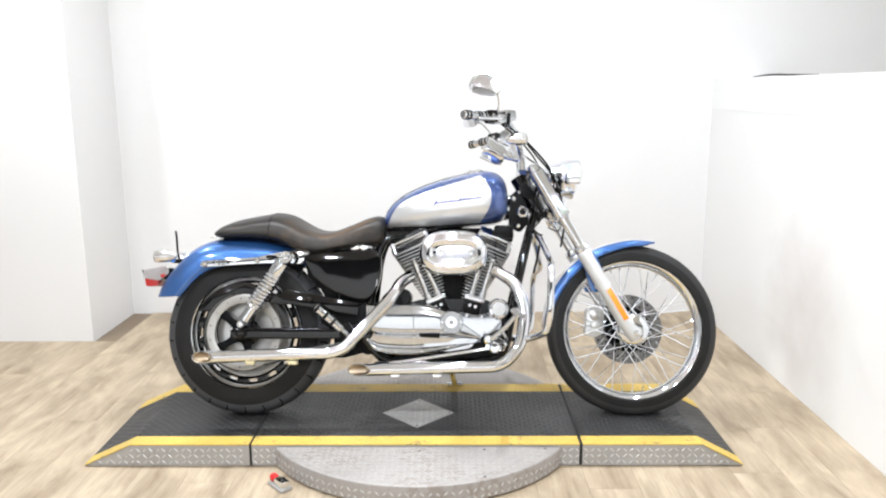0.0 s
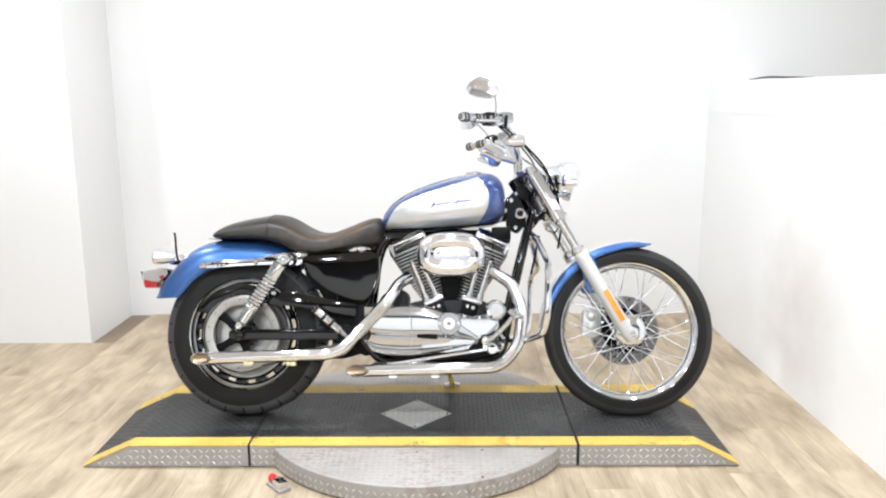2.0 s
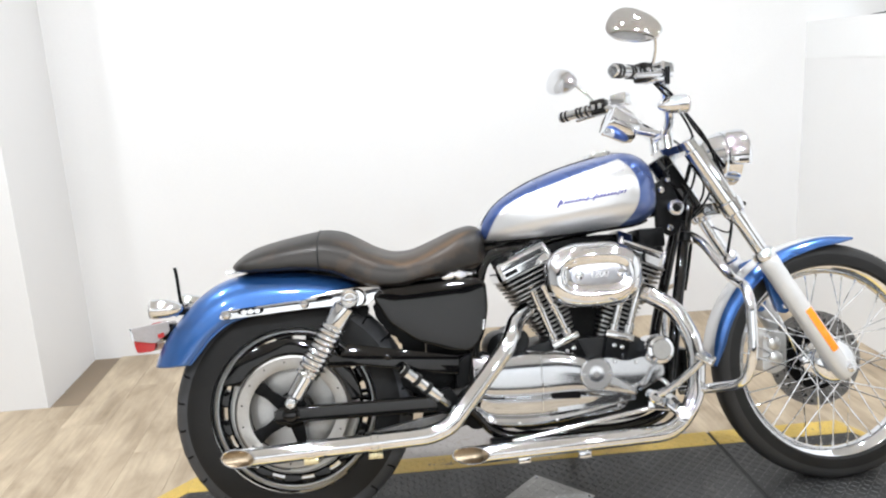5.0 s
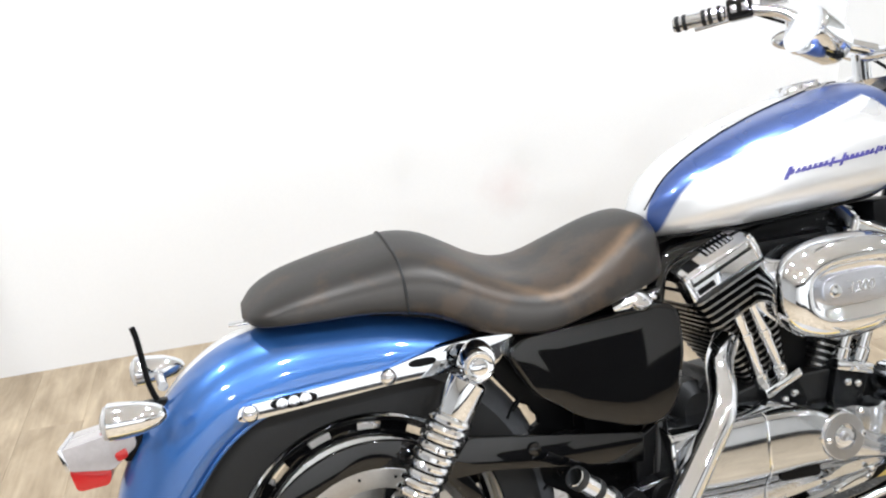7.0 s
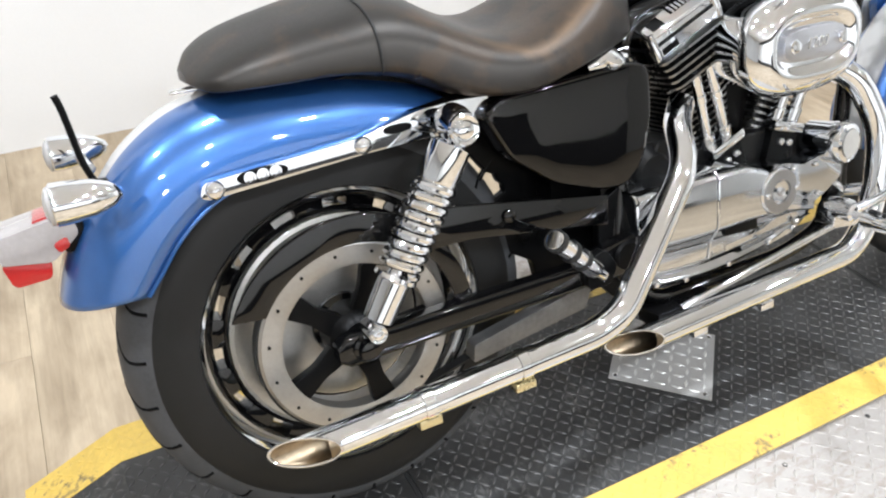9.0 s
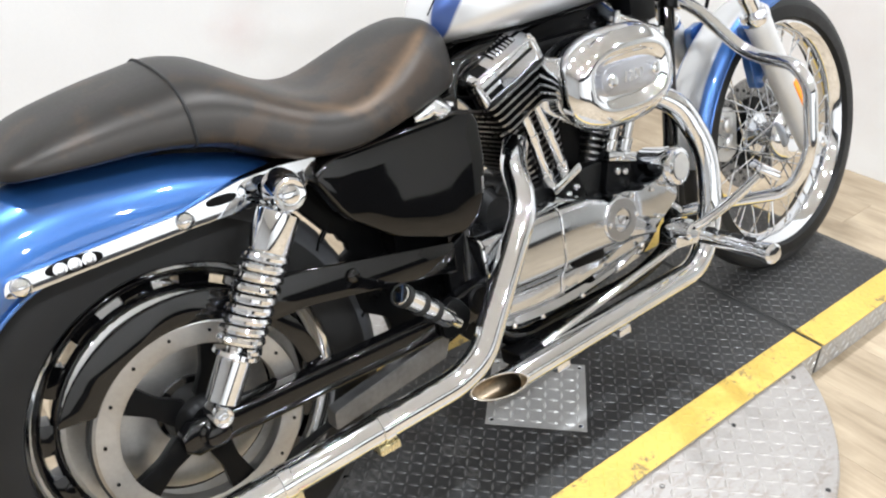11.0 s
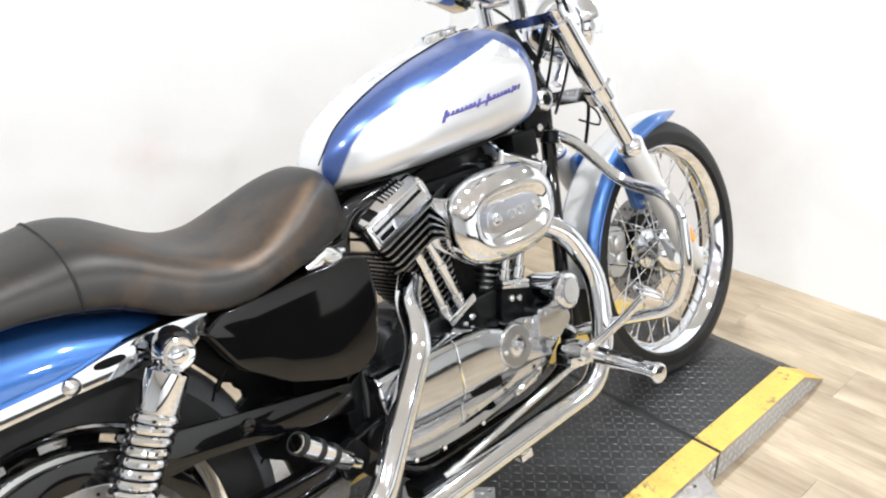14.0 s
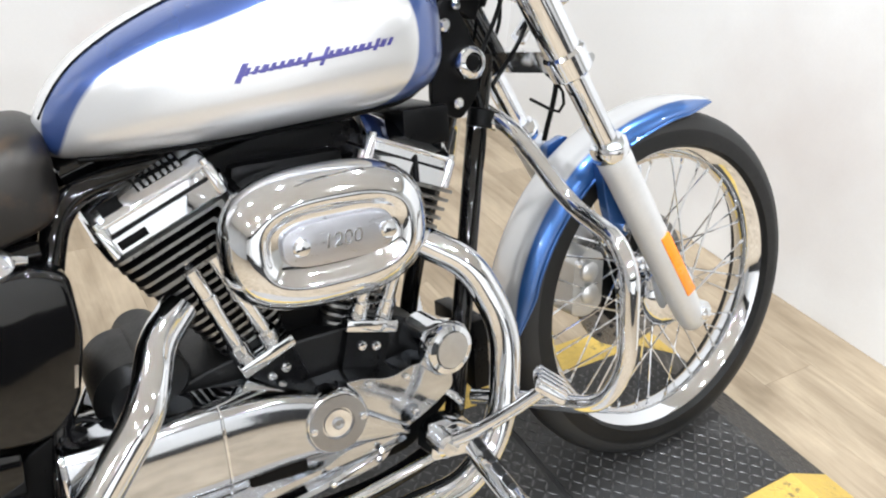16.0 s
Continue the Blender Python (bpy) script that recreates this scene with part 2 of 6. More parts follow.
def mesh_of(bm, material, smooth=True):
    bmesh.ops.recalc_face_normals(bm, faces=bm.faces)
    me = bpy.data.meshes.new("piece")
    bm.to_mesh(me)
    bm.free()
    me.materials.append(material)
    if smooth:
        me.polygons.foreach_set("use_smooth", [True] * len(me.polygons))
        me.set_sharp_from_angle(angle=radians(38))
    return me


def box(lo, hi, bevel=0.0, seg=2, bm=None):
    own = bmesh.new()
    c, d = (Vector(lo) + Vector(hi)) / 2, Vector(hi) - Vector(lo)
    bmesh.ops.create_cube(own, size=1, matrix=Matrix.Translation(c) @ Matrix.Diagonal((*d, 1)))
    if bevel:
        bmesh.ops.bevel(own, geom=own.edges[:], offset=bevel, segments=seg, profile=0.6, affect="EDGES")
    return join(bm, own)


def join(bm, other, m=None):
    if m is not None:
        bmesh.ops.transform(other, matrix=m, verts=other.verts)
    if bm is None:
        return other
    tmp = bpy.data.meshes.new("tmp")
    other.to_mesh(tmp)
    other.free()
    bm.from_mesh(tmp)
    bpy.data.meshes.remove(tmp)
    return bm


def loft(rings, closed=True, caps=True, bm=None, mats=None):
    """Skins a row of rings of equal length."""
    bm = bm or bmesh.new()
    vs = [[bm.verts.new(p) for p in ring] for ring in rings]
    n = len(rings[0])
    for i, (a, b) in enumerate(zip(vs, vs[1:])):
        for j in range(n if closed else n - 1):
            k = (j + 1) % n
            f = bm.faces.new((a[j], a[k], b[k], b[j]))
            if mats:
                f.material_index = mats(i, j)
    if caps and closed:
        bm.faces.new(vs[0][::-1])
        bm.faces.new(vs[-1])
    return bm


def basis(axis):
    a = Vector(axis).normalized()
    u = a.cross(Vector((0, 0, 1)) if abs(a.z) < 0.9 else Vector((1, 0, 0))).normalized()
    return a, u, a.cross(u)


def lathe(center, axis, profile, seg=32, bm=None, caps=True):
    """Turns a profile of (along, radius) round an axis."""
    a, u, v = basis(axis)
    c = Vector(center)
    rings = [[c + a * h + (u * math.cos(2 * math.pi * k / seg) + v * math.sin(2 * math.pi * k / seg)) * max(r, 1e-4) for k in range(seg)] for h, r in profile]
    return loft(rings, True, caps, bm)


def rod(p0, p1, r, seg=16, bm=None, r1=None, bevel=0.0):
    p0, p1 = Vector(p0), Vector(p1)
    n = (p1 - p0).length
    r1 = r if r1 is None else r1
    prof = [(0, r), (n, r1)]
    if bevel:
        prof = [(0, r - bevel), (bevel, r), (n - bevel, r1), (n, r1 - bevel)]
    return lathe(p0, p1 - p0, prof, seg, bm)


def curve_points(points, step=0.012):
    """A smooth line through the points (Catmull-Rom)."""
    pts = [Vector(p) for p in points]
    pts = [pts[0] * 2 - pts[1]] + pts + [pts[-1] * 2 - pts[-2]]
    out = []
    for a, b, c, d in zip(pts, pts[1:], pts[2:], pts[3:]):
        n = max(2, int((c - b).length / step))
        for k in range(n):
            t = k / n
            out.append(0.5 * (2 * b + (c - a) * t + (2 * a - 5 * b + 4 * c - d) * t * t + (3 * b - a - 3 * c + d) * t ** 3))
    out.append(pts[-2])
    return out


def bend_points(points, radius=0.05, seg=7):
    """Straight runs with rounded corners."""
    pts = [Vector(p) for p in points]
    out = [pts[0]]
    for a, b, c in zip(pts, pts[1:], pts[2:]):
        r = min(radius, (a - b).length * 0.45, (c - b).length * 0.45)
        p, q = b + (a - b).normalized() * r, b + (c - b).normalized() * r
        for k in range(seg + 1):
            t = k / seg
            out.append(p * (1 - t) ** 2 + b * 2 * t * (1 - t) + q * t * t)
    return out + [pts[-1]]


def tube(points, r, seg=14, bm=None, caps=True, cut=None):
    """A tube along a line; r is a number or a function of 0..1. cut: the tilt of the last end."""
    pts = [Vector(p) for p in points]
    rings, up = [], None
    for i, p in enumerate(pts):
        d = (pts[min(i + 1, len(pts) - 1)] - pts[max(i - 1, 0)]).normalized()
        if up is None:
            _, up, _ = basis(d)
        up = (up - d * up.dot(d)).normalized()
        side = d.cross(up)
        rad = r(i / (len(pts) - 1)) if callable(r) else r
        rings.append([p + (up * math.cos(2 * math.pi * k / seg) + side * math.sin(2 * math.pi * k / seg)) * rad for k in range(seg)])
    if cut is not None:
        d = (pts[-1] - pts[-2]).normalized()
        rings[-1] = [q + d * (Vector(cut).dot(q - pts[-1])) for q in rings[-1]]
    return loft(rings, True, caps, bm)


def prism(outline, y0, y1, bevel=0.004, seg=3, bm=None):
    """A plate with an outline in x and z, from y0 to y1."""
    own = bmesh.new()
    a = [own.verts.new((x, y0, z)) for x, z in outline]
    f = own.faces.new(a)
    r = bmesh.ops.extrude_face_region(own, geom=[f])
    bmesh.ops.translate(own, vec=(0, y1 - y0, 0), verts=[v for v in r["geom"] if isinstance(v, bmesh.types.BMVert)])
    if bevel:
        bmesh.ops.bevel(own, geom=own.edges[:], offset=bevel, segments=seg, profile=0.6, affect="EDGES", clamp_overlap=True)
    return join(bm, own)


def rounded(outline, radius, seg=5):
    """Rounds the corners of a closed outline."""
    pts = [Vector((x, z, 0)) for x, z in outline]
    out = []
    n = len(pts)
    for i in range(n):
        a, b, c = pts[i - 1], pts[i], pts[(i + 1) % n]
        r = min(radius, (a - b).length * 0.45, (c - b).length * 0.45)
        p, q = b + (a - b).normalized() * r, b + (c - b).normalized() * r
        for k in range(seg + 1):
            t = k / seg
            v = p * (1 - t) ** 2 + b * 2 * t * (1 - t) + q * t * t
            out.append((v.x, v.y))
    return out


def oval(cx, cz, a, b, power=2.0, n=48):
    out = []
    for k in range(n):
        t = 2 * math.pi * k / n
        c, s = math.cos(t), math.sin(t)
        out.append((cx + a * math.copysign(abs(c) ** (2 / power), c), cz + b * math.copysign(abs(s) ** (2 / power), s)))
    return out


def lerp_table(table, x):
    """Smooth values from a short table of (x, value)."""
    if x <= table[0][0]:
        return table[0][1]
    for i, ((a, va), (b, vb)) in enumerate(zip(table, table[1:])):
        if x <= b:
            t = (x - a) / (b - a)
            m0 = (vb - table[i - 1][1]) / (b - table[i - 1][0]) if i else (vb - va) / (b - a)
            m1 = (table[i + 2][1] - va) / (table[i + 2][0] - a) if i + 2 < len(table) else (vb - va) / (b - a)
            h = b - a
            return (2 * t ** 3 - 3 * t * t + 1) * va + (t ** 3 - 2 * t * t + t) * h * m0 + (3 * t * t - 2 * t ** 3) * vb + (t ** 3 - t * t) * h * m1
    return table[-1][1]


# ---- the room ----
BACK, RIGHT, JOG_X, JOG_Y, LEDGE = 1.753, 2.352, -1.155, 1.19, 1.405
LEFT_END, FRONT_END, FAR_RIGHT, HALF_WALL, HALF_END = -4.2, -5.4, 5.2, 0.26, -0.95


def structure(name, lo, hi, material, label):
    return tagged(part(name, box(lo, hi), material, None, smooth=False), label, name.split("_")[0], "", "structure")


floor = structure("floor", (LEFT_END, FRONT_END, -0.12), (FAR_RIGHT + 0.1, BACK + 0.1, -0.006), PLANK_SEAM, "light oak vinyl plank floor of the photo bay")
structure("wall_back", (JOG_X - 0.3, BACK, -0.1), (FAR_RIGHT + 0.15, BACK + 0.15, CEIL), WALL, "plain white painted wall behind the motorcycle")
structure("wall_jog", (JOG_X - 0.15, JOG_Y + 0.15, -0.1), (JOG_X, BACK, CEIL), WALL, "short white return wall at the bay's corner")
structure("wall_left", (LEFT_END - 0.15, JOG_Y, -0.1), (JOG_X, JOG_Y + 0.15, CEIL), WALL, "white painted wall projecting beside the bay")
# Half wall and ledge get lifted whites to make up for grazing lamps.
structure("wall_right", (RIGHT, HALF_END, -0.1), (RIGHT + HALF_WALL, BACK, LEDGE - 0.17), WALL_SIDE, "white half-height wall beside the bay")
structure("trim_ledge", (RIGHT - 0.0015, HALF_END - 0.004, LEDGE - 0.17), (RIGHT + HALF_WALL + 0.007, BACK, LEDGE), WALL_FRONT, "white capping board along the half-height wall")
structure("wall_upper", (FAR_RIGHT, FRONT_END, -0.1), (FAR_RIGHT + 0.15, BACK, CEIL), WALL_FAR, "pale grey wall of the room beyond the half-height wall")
structure("wall_side", (LEFT_END - 0.15, FRONT_END, -0.1), (LEFT_END, JOG_Y, CEIL), ROOM_GREY, "plain grey wall closing the room")
structure("wall_front", (LEFT_END - 0.15, FRONT_END - 0.15, 1.3), (FAR_RIGHT + 0.15, FRONT_END, 2.4), WALL_FRONT, "plain white wall closing the room")
# Unseen dark and white bands, added to shape what chrome and black gloss mirror.
structure("wall_frieze", (LEFT_END - 0.15, FRONT_END - 0.15, 2.4), (FAR_RIGHT + 0.15, FRONT_END + 0.003, CEIL), ROOM_DARK, "unseen dark upper band added for darker reflections")
structure("wall_lower", (LEFT_END - 0.15, FRONT_END - 0.15, 0.5), (1.9, FRONT_END, 1.3), WALL_FRONT, "plain white lower wall closing the room")
structure("wall_dark", (1.9, FRONT_END - 0.15, 0.5), (3.35, FRONT_END, 1.3), ROOM_DARK, "unseen dark wall panel added for dark reflections")
structure("wall_panel", (3.35, FRONT_END - 0.15, 0.5), (FAR_RIGHT + 0.15, FRONT_END, 1.3), WALL_FRONT, "unseen white wall panel added beside the dark one")
structure("wall_plinth", (LEFT_END - 0.15, FRONT_END - 0.15, -0.1), (FAR_RIGHT + 0.15, FRONT_END + 0.003, 0.5), ROOM_DARK, "unseen low dark band added along the wall for reflections")
structure("ceiling", (LEFT_END - 0.15, FRONT_END - 0.15, CEIL), (FAR_RIGHT + 0.15, BACK + 0.15, CEIL + 0.12), CEILING, "pale ceiling with round downlights")

# ---- the turntable ----
PLAT = 0.088
Y_NEAR, Y_FAR = -0.270, 0.318
BAND, BAND_NEAR = 0.083, 0.066
table_pivot = (0.690, 0.058)

cord = part("ledge_cord", tube(curve_points([(RIGHT + 0.10, 1.42, LEDGE + 0.005), (RIGHT + 0.085, 1.15, LEDGE + 0.012), (RIGHT + 0.10, 0.95, LEDGE + 0.008), (RIGHT + 0.11, 0.68, LEDGE + 0.004)]), lambda t: 0.002 + 0.003 * math.sin(math.pi * t), 10), BLACK_SATIN)
tagged(cord, "thin black cable bundle lying on the white ledge", "cable")


def treads(place, spots, length=0.026, width=0.0075, height=0.0016, bm=None):
    """Raised lozenges of tread plate; place maps (u, v, h) to a point."""
    verts, faces = [], []
    for u, v, turn in spots:
        c, s = math.cos(turn), math.sin(turn)
        n = len(verts)
        for a, b, h in ((-length / 2, 0, 0), (0, -width / 2, 0), (length / 2, 0, 0), (0, width / 2, 0), (-length / 5, 0, height), (length / 5, 0, height)):
            verts.append(place(u + a * c - b * s, v + a * s + b * c, h))
        faces += [(n, n + 1, n + 5, n + 4), (n + 1, n + 2, n + 5), (n + 2, n + 3, n + 5), (n + 3, n, n + 4), (n + 3, n + 4, n + 5)]
    me = bpy.data.meshes.new("tmp")
    me.from_pydata(verts, [], faces)
    bm = bm or bmesh.new()
    bm.from_mesh(me)
    bpy.data.meshes.remove(me)
    return bm


def tread_grid(u0, u1, v0, v1, pitch=0.0235, keep=lambda u, v: True):
    out = []
    for i in range(int((u1 - u0) / pitch) + 1):
        for j in range(int((v1 - v0) / pitch) + 1):
            u, v = u0 + pitch * (i + 0.5), v0 + pitch * (j + 0.5)
            if u < u1 - 0.008 and v < v1 - 0.008 and keep(u, v):
                out.append((u, v, radians(45 if (i + j) % 2 else -45)))
    return out


turntable = new("motorcycle_turntable")
turntable.matrix_basis = Matrix.Identity(4)
tagged(turntable, "low steel motorcycle turntable with black tread top and yellow edges", "turntable")
DISC_R = 0.617
TOP_D = 0.076


def in_disc(u, v, r=DISC_R - 0.02):
    return (u - table_pivot[0]) ** 2 + (v - table_pivot[1]) ** 2 < r * r


disc = part("round_plate", lathe((*table_pivot, 0.004), (0, 0, 1), [(0, DISC_R - 0.006), (0.004, DISC_R), (TOP_D - 0.01, DISC_R), (TOP_D - 0.006, DISC_R - 0.002), (TOP_D - 0.004, DISC_R - 0.006)], 128), DISC_PLATE, turntable, "round grey tread-plate disc")
spots = tread_grid(-0.02, 1.4, -0.55, Y_NEAR, keep=in_disc) + tread_grid(-0.02, 1.4, Y_FAR, 0.87, keep=in_disc)
tagged(part("disc_tread", treads(lambda u, v, h: (u, v, TOP_D + h * 0.8), spots), DISC_TREAD, disc, smooth=False), kind="stuff")
rim_spots = [(a * 0.0255, 0.018 + 0.0255 * b, radians(45 if (a + b) % 2 else -45)) for a in range(int(math.pi * 2 * DISC_R / 0.0255)) for b in range(2)]
tagged(part("rim_tread", treads(lambda u, v, h: (table_pivot[0] + (DISC_R + h) * math.cos(u / DISC_R), table_pivot[1] + (DISC_R + h) * math.sin(u / DISC_R), v), rim_spots, 0.022), TREAD_STEEL, disc, smooth=False), kind="stuff")

screw = mesh_of(lathe((0, 0, TOP_D - 0.001), (0, 0, 1), [(0, 0.0050), (0.0018, 0.0048), (0.0024, 0.0036), (0.0012, 0.0022)], 12), DARK_GAP)
for sx, sy in ((0.930, -0.292), (0.696, -0.304), (0.923, -0.495), (1.150, -0.285)):
    piece("screw", screw, disc, Matrix.Translation((sx, sy, 0)))

DIAMOND = (0.680, 0.010, 0.142)


def off_diamond(u, v):
    return abs(u - DIAMOND[0]) + abs(v - DIAMOND[1]) > DIAMOND[2] + 0.012


def section(name, label, line):
    """One length of the track; line: the (x, z) points of its top."""
    (xa, za), (xb, zb) = line[0], line[-1]
    side = ([(xa, 0.003)] if za > 0.01 else []) + list(line) + ([(xb, 0.003)] if zb > 0.01 else [])
    body = part(name, prism(side, Y_NEAR, Y_FAR, 0.0), PLATE_STEEL, turntable, label, smooth=False)

    def top(u):
        for (a, z0), (b, z1) in zip(line, line[1:]):
            if u <= b or b == xb:
                return z0 + (z1 - z0) * (u - a) / (b - a)

    knots = [p[0] for p in line]

    def sheet(y0, y1, over, lip=0.0):
        bm = bmesh.new()
        rows = []
        for x in knots:
            z = top(x) + over
            rows.append([(x, y0, z - 0.0035), (x, y0, z), (x, y1, z), (x, y1, z - 0.0035)])
        return loft(rows, True, True, bm)

    part("black_mat", sheet(Y_NEAR + BAND_NEAR, Y_FAR - BAND, 0.004), BLACK_PLATE, body, "black coated tread surface", smooth=False)
    part("yellow_edge", sheet(Y_NEAR - 0.003, Y_NEAR + BAND_NEAR, 0.005), YELLOW, body, "worn yellow painted edge", smooth=False)
    part("yellow_edge", sheet(Y_FAR - BAND, Y_FAR + 0.003, 0.005), YELLOW, body, "worn yellow painted edge", smooth=False)
    spots = tread_grid(xa + 0.004, xb - 0.004, Y_NEAR + BAND_NEAR, Y_FAR - BAND, 0.0185, off_diamond)
    tagged(part("top_tread", treads(lambda u, v, h: (u, v, top(u) + 0.004 + h), spots, 0.0205, 0.0064), TREAD_WORN, body, smooth=False), kind="stuff")
    spots = tread_grid(xa, xb, Y_NEAR, Y_NEAR + BAND_NEAR, 0.0185) + tread_grid(xa, xb, Y_FAR - BAND, Y_FAR, 0.0185)
    tagged(part("edge_tread", treads(lambda u, v, h: (u, v, top(u) + 0.005 + h * 0.6), spots, 0.0205, 0.0064), YELLOW, body, smooth=False), kind="stuff")
    spots = [s for s in tread_grid(xa, xb, 0.004, PLAT) if s[1] < top(s[0]) - 0.014 and not (in_disc(s[0], Y_NEAR, DISC_R) and s[1] < TOP_D)]
    tagged(part("side_tread", treads(lambda u, v, h: (u, Y_NEAR - h * 1.4, v), spots, 0.024), TREAD_STEEL, body, smooth=False), kind="stuff")
    return body


TOP = PLAT - 0.0055
section("ramp", "end ramp with tread-plate side", [(-0.535, 0.003), (-0.362, TOP), (0.072, TOP)])
middle = section("centre_track", "straight centre track over the disc", [(0.082, TOP), (1.277, TOP)])
section("ramp", "end ramp with tread-plate side", [(1.289, TOP), (1.722, TOP), (1.874, 0.003)])
part("track_seal", box((0.073, Y_NEAR + 0.002, 0.004), (0.081, Y_FAR - 0.002, TOP + 0.003)), DARK_GAP, turntable, smooth=False)
part("track_seal", box((1.278, Y_NEAR + 0.002, 0.004), (1.288, Y_FAR - 0.002, TOP + 0.003)), DARK_GAP, turntable, smooth=False)
cx, cy, h = DIAMOND
bm = bmesh.new()
loft([[(cx - h, cy, z), (cx, cy - h, z), (cx + h, cy, z), (cx, cy + h, z)] for z in (TOP, TOP + 0.0052)], True, True, bm)
inset = part("diamond_plate", bm, PLATE_STEEL, middle, "bare steel tread-plate diamond", smooth=False)
spots = [s for s in tread_grid(cx - h, cx + h, cy - h, cy + h, 0.0235) if abs(s[0] - cx) + abs(s[1] - cy) < h - 0.016]
tagged(part("diamond_tread", treads(lambda u, v, z: (u, v, TOP + 0.0052 + z), spots, 0.024, 0.008, 0.002), TREAD_STEEL, middle, smooth=False), kind="stuff")

rivet = mesh_of(lathe((0, 0, TOP + 0.005), (0, 0, 1), [(0, 0.0055), (0.002, 0.005), (0.003, 0.003)], 12), CHROME_WORN)
for k in range(4):
    a = math.pi / 2 * k
    piece("rivet", rivet, inset, Matrix.Translation((cx + math.cos(a) * (h - 0.017), cy + math.sin(a) * (h - 0.017), 0)))

latch = new("turntable_latch")
latch.matrix_basis = pose(0.215, -0.425, 0, 0, 0, -47)
tagged(latch, "small steel floor latch with a red knob", "latch")
part("base", box((-0.045, -0.022, 0), (0.045, 0.022, 0.012), 0.003), PLATE_STEEL, latch)
part("block", box((-0.012, -0.016, 0.0122), (0.04, 0.016, 0.036), 0.004), CHROME_WORN, latch)
for k in (-1, 1):
    part("bolt", lathe((0.014, 0.009 * k, 0.036), (0, 0, 1), [(0, 0.005), (0.004, 0.005), (0.005, 0.003)], 10), BLACK_SATIN, latch)
part("knob", lathe((-0.012, 0, 0.025), (-1, 0, 0), [(0, 0.006), (0.008, 0.006), (0.012, 0.013), (0.028, 0.015), (0.036, 0.011), (0.039, 0.004)], 18), surface("red_plastic", (0.62, 0.03, 0.03), 0.35, 0, 0.08, 20, 120, 0.1), latch, "red plastic knob")

# ---- the motorcycle ----
# Built upright with its rear axle over the origin, then leaned on its side stand.
bike = new("motorcycle")
bike.matrix_basis = pose(0, 0, PLAT, -16.02, 0, 0)
tagged(bike, "blue and silver cruiser motorcycle leaning on its side stand", "motorcycle")
REAR, FRONT = Vector((0.008, 0, 0.325)), Vector((1.530, 0, 0.331))


def paint(name, mask, blue=BLUE):
    """Two-tone metallic lacquer: mask gives the share of silver."""
    m, nt, bsdf = tree_of(name)
    sep = nt.nodes.new("ShaderNodeSeparateXYZ")
    nt.links.new(coords(nt), sep.inputs[0])
    fac = mask(nt, sep.outputs[0], sep.outputs[1], sep.outputs[2])
    flake = noise_out(nt, 900, 2)
    broad = noise_out(nt, 5, 3)
    col = mix_color(nt, fac, blue, SILVER)
    col = mix_color(nt, ramp(nt, flake, 0.35, 0.65, 0.0, 0.18), col, (0.75, 0.8, 0.9), "SOFT_LIGHT")
    nt.links.new(col, bsdf.inputs["Base Color"])
    nt.links.new(ramp(nt, broad, 0.3, 0.7, 0.26, 0.34), bsdf.inputs["Roughness"])
    bsdf.inputs["Metallic"].default_value = 0.62
    bsdf.inputs["Coat Weight"].default_value = 1.0
    bsdf.inputs["Coat Roughness"].default_value = 0.03
    bsdf.inputs["Coat IOR"].default_value = 1.65
    return m


def soft_step(nt, value, width=0.002):
    return ramp(nt, value, -width, width)


def centre_strip(nt, y, half):
    inside = math_node(nt, "SUBTRACT", half, math_node(nt, "ABSOLUTE", y))
    return soft_step(nt, inside)


def tank_mask(nt, x, y, z):
    run = math_node(nt, "MAXIMUM", math_node(nt, "SUBTRACT", x, 0.563), 0.0)
    upper = math_node(nt, "MULTIPLY_ADD", run, 0.305, 0.824)
    dz = math_node(nt, "SUBTRACT", z, 0.845)
    nose = math_node(nt, "SUBTRACT", 0.968, math_node(nt, "MULTIPLY", math_node(nt, "MULTIPLY", dz, dz), 5.0))
    side = math_node(nt, "MINIMUM", math_node(nt, "SUBTRACT", upper, z), math_node(nt, "SUBTRACT", nose, x))
    heel = math_node(nt, "MULTIPLY_ADD", math_node(nt, "SUBTRACT", z, 0.742), 0.35, 0.560)
    side = math_node(nt, "SMOOTH_MIN", side, math_node(nt, "SUBTRACT", x, heel), 0.10)
    off = math_node(nt, "ABSOLUTE", math_node(nt, "SUBTRACT", x, 0.735))
    edge = math_node(nt, "MULTIPLY_ADD", math_node(nt, "MULTIPLY", off, off), 0.5, -0.056)
    crown = soft_step(nt, math_node(nt, "MINIMUM", math_node(nt, "SUBTRACT", y, edge), math_node(nt, "SUBTRACT", 0.965, x)))
    return math_node(nt, "MAXIMUM", soft_step(nt, side), crown)


TANK_PAINT = paint("tank_lacquer", tank_mask, (0.043, 0.088, 0.265))
FENDER_PAINT = paint("rear_fender_lacquer", lambda nt, x, y, z: centre_strip(nt, math_node(nt, "SUBTRACT", y, 0.025), 0.042))
FRONT_PAINT = paint("front_fender_lacquer", lambda nt, x, y, z: centre_strip(nt, y, 0.040))
BLUE_PAINT = paint("blue_lacquer", lambda nt, x, y, z: math_node(nt, "MULTIPLY", x, 0.0))


def solid(ob, thickness, offset=-1.0):
    mod = ob.modifiers.new("thickness", "SOLIDIFY")
    mod.thickness, mod.offset = thickness, offset
    return ob


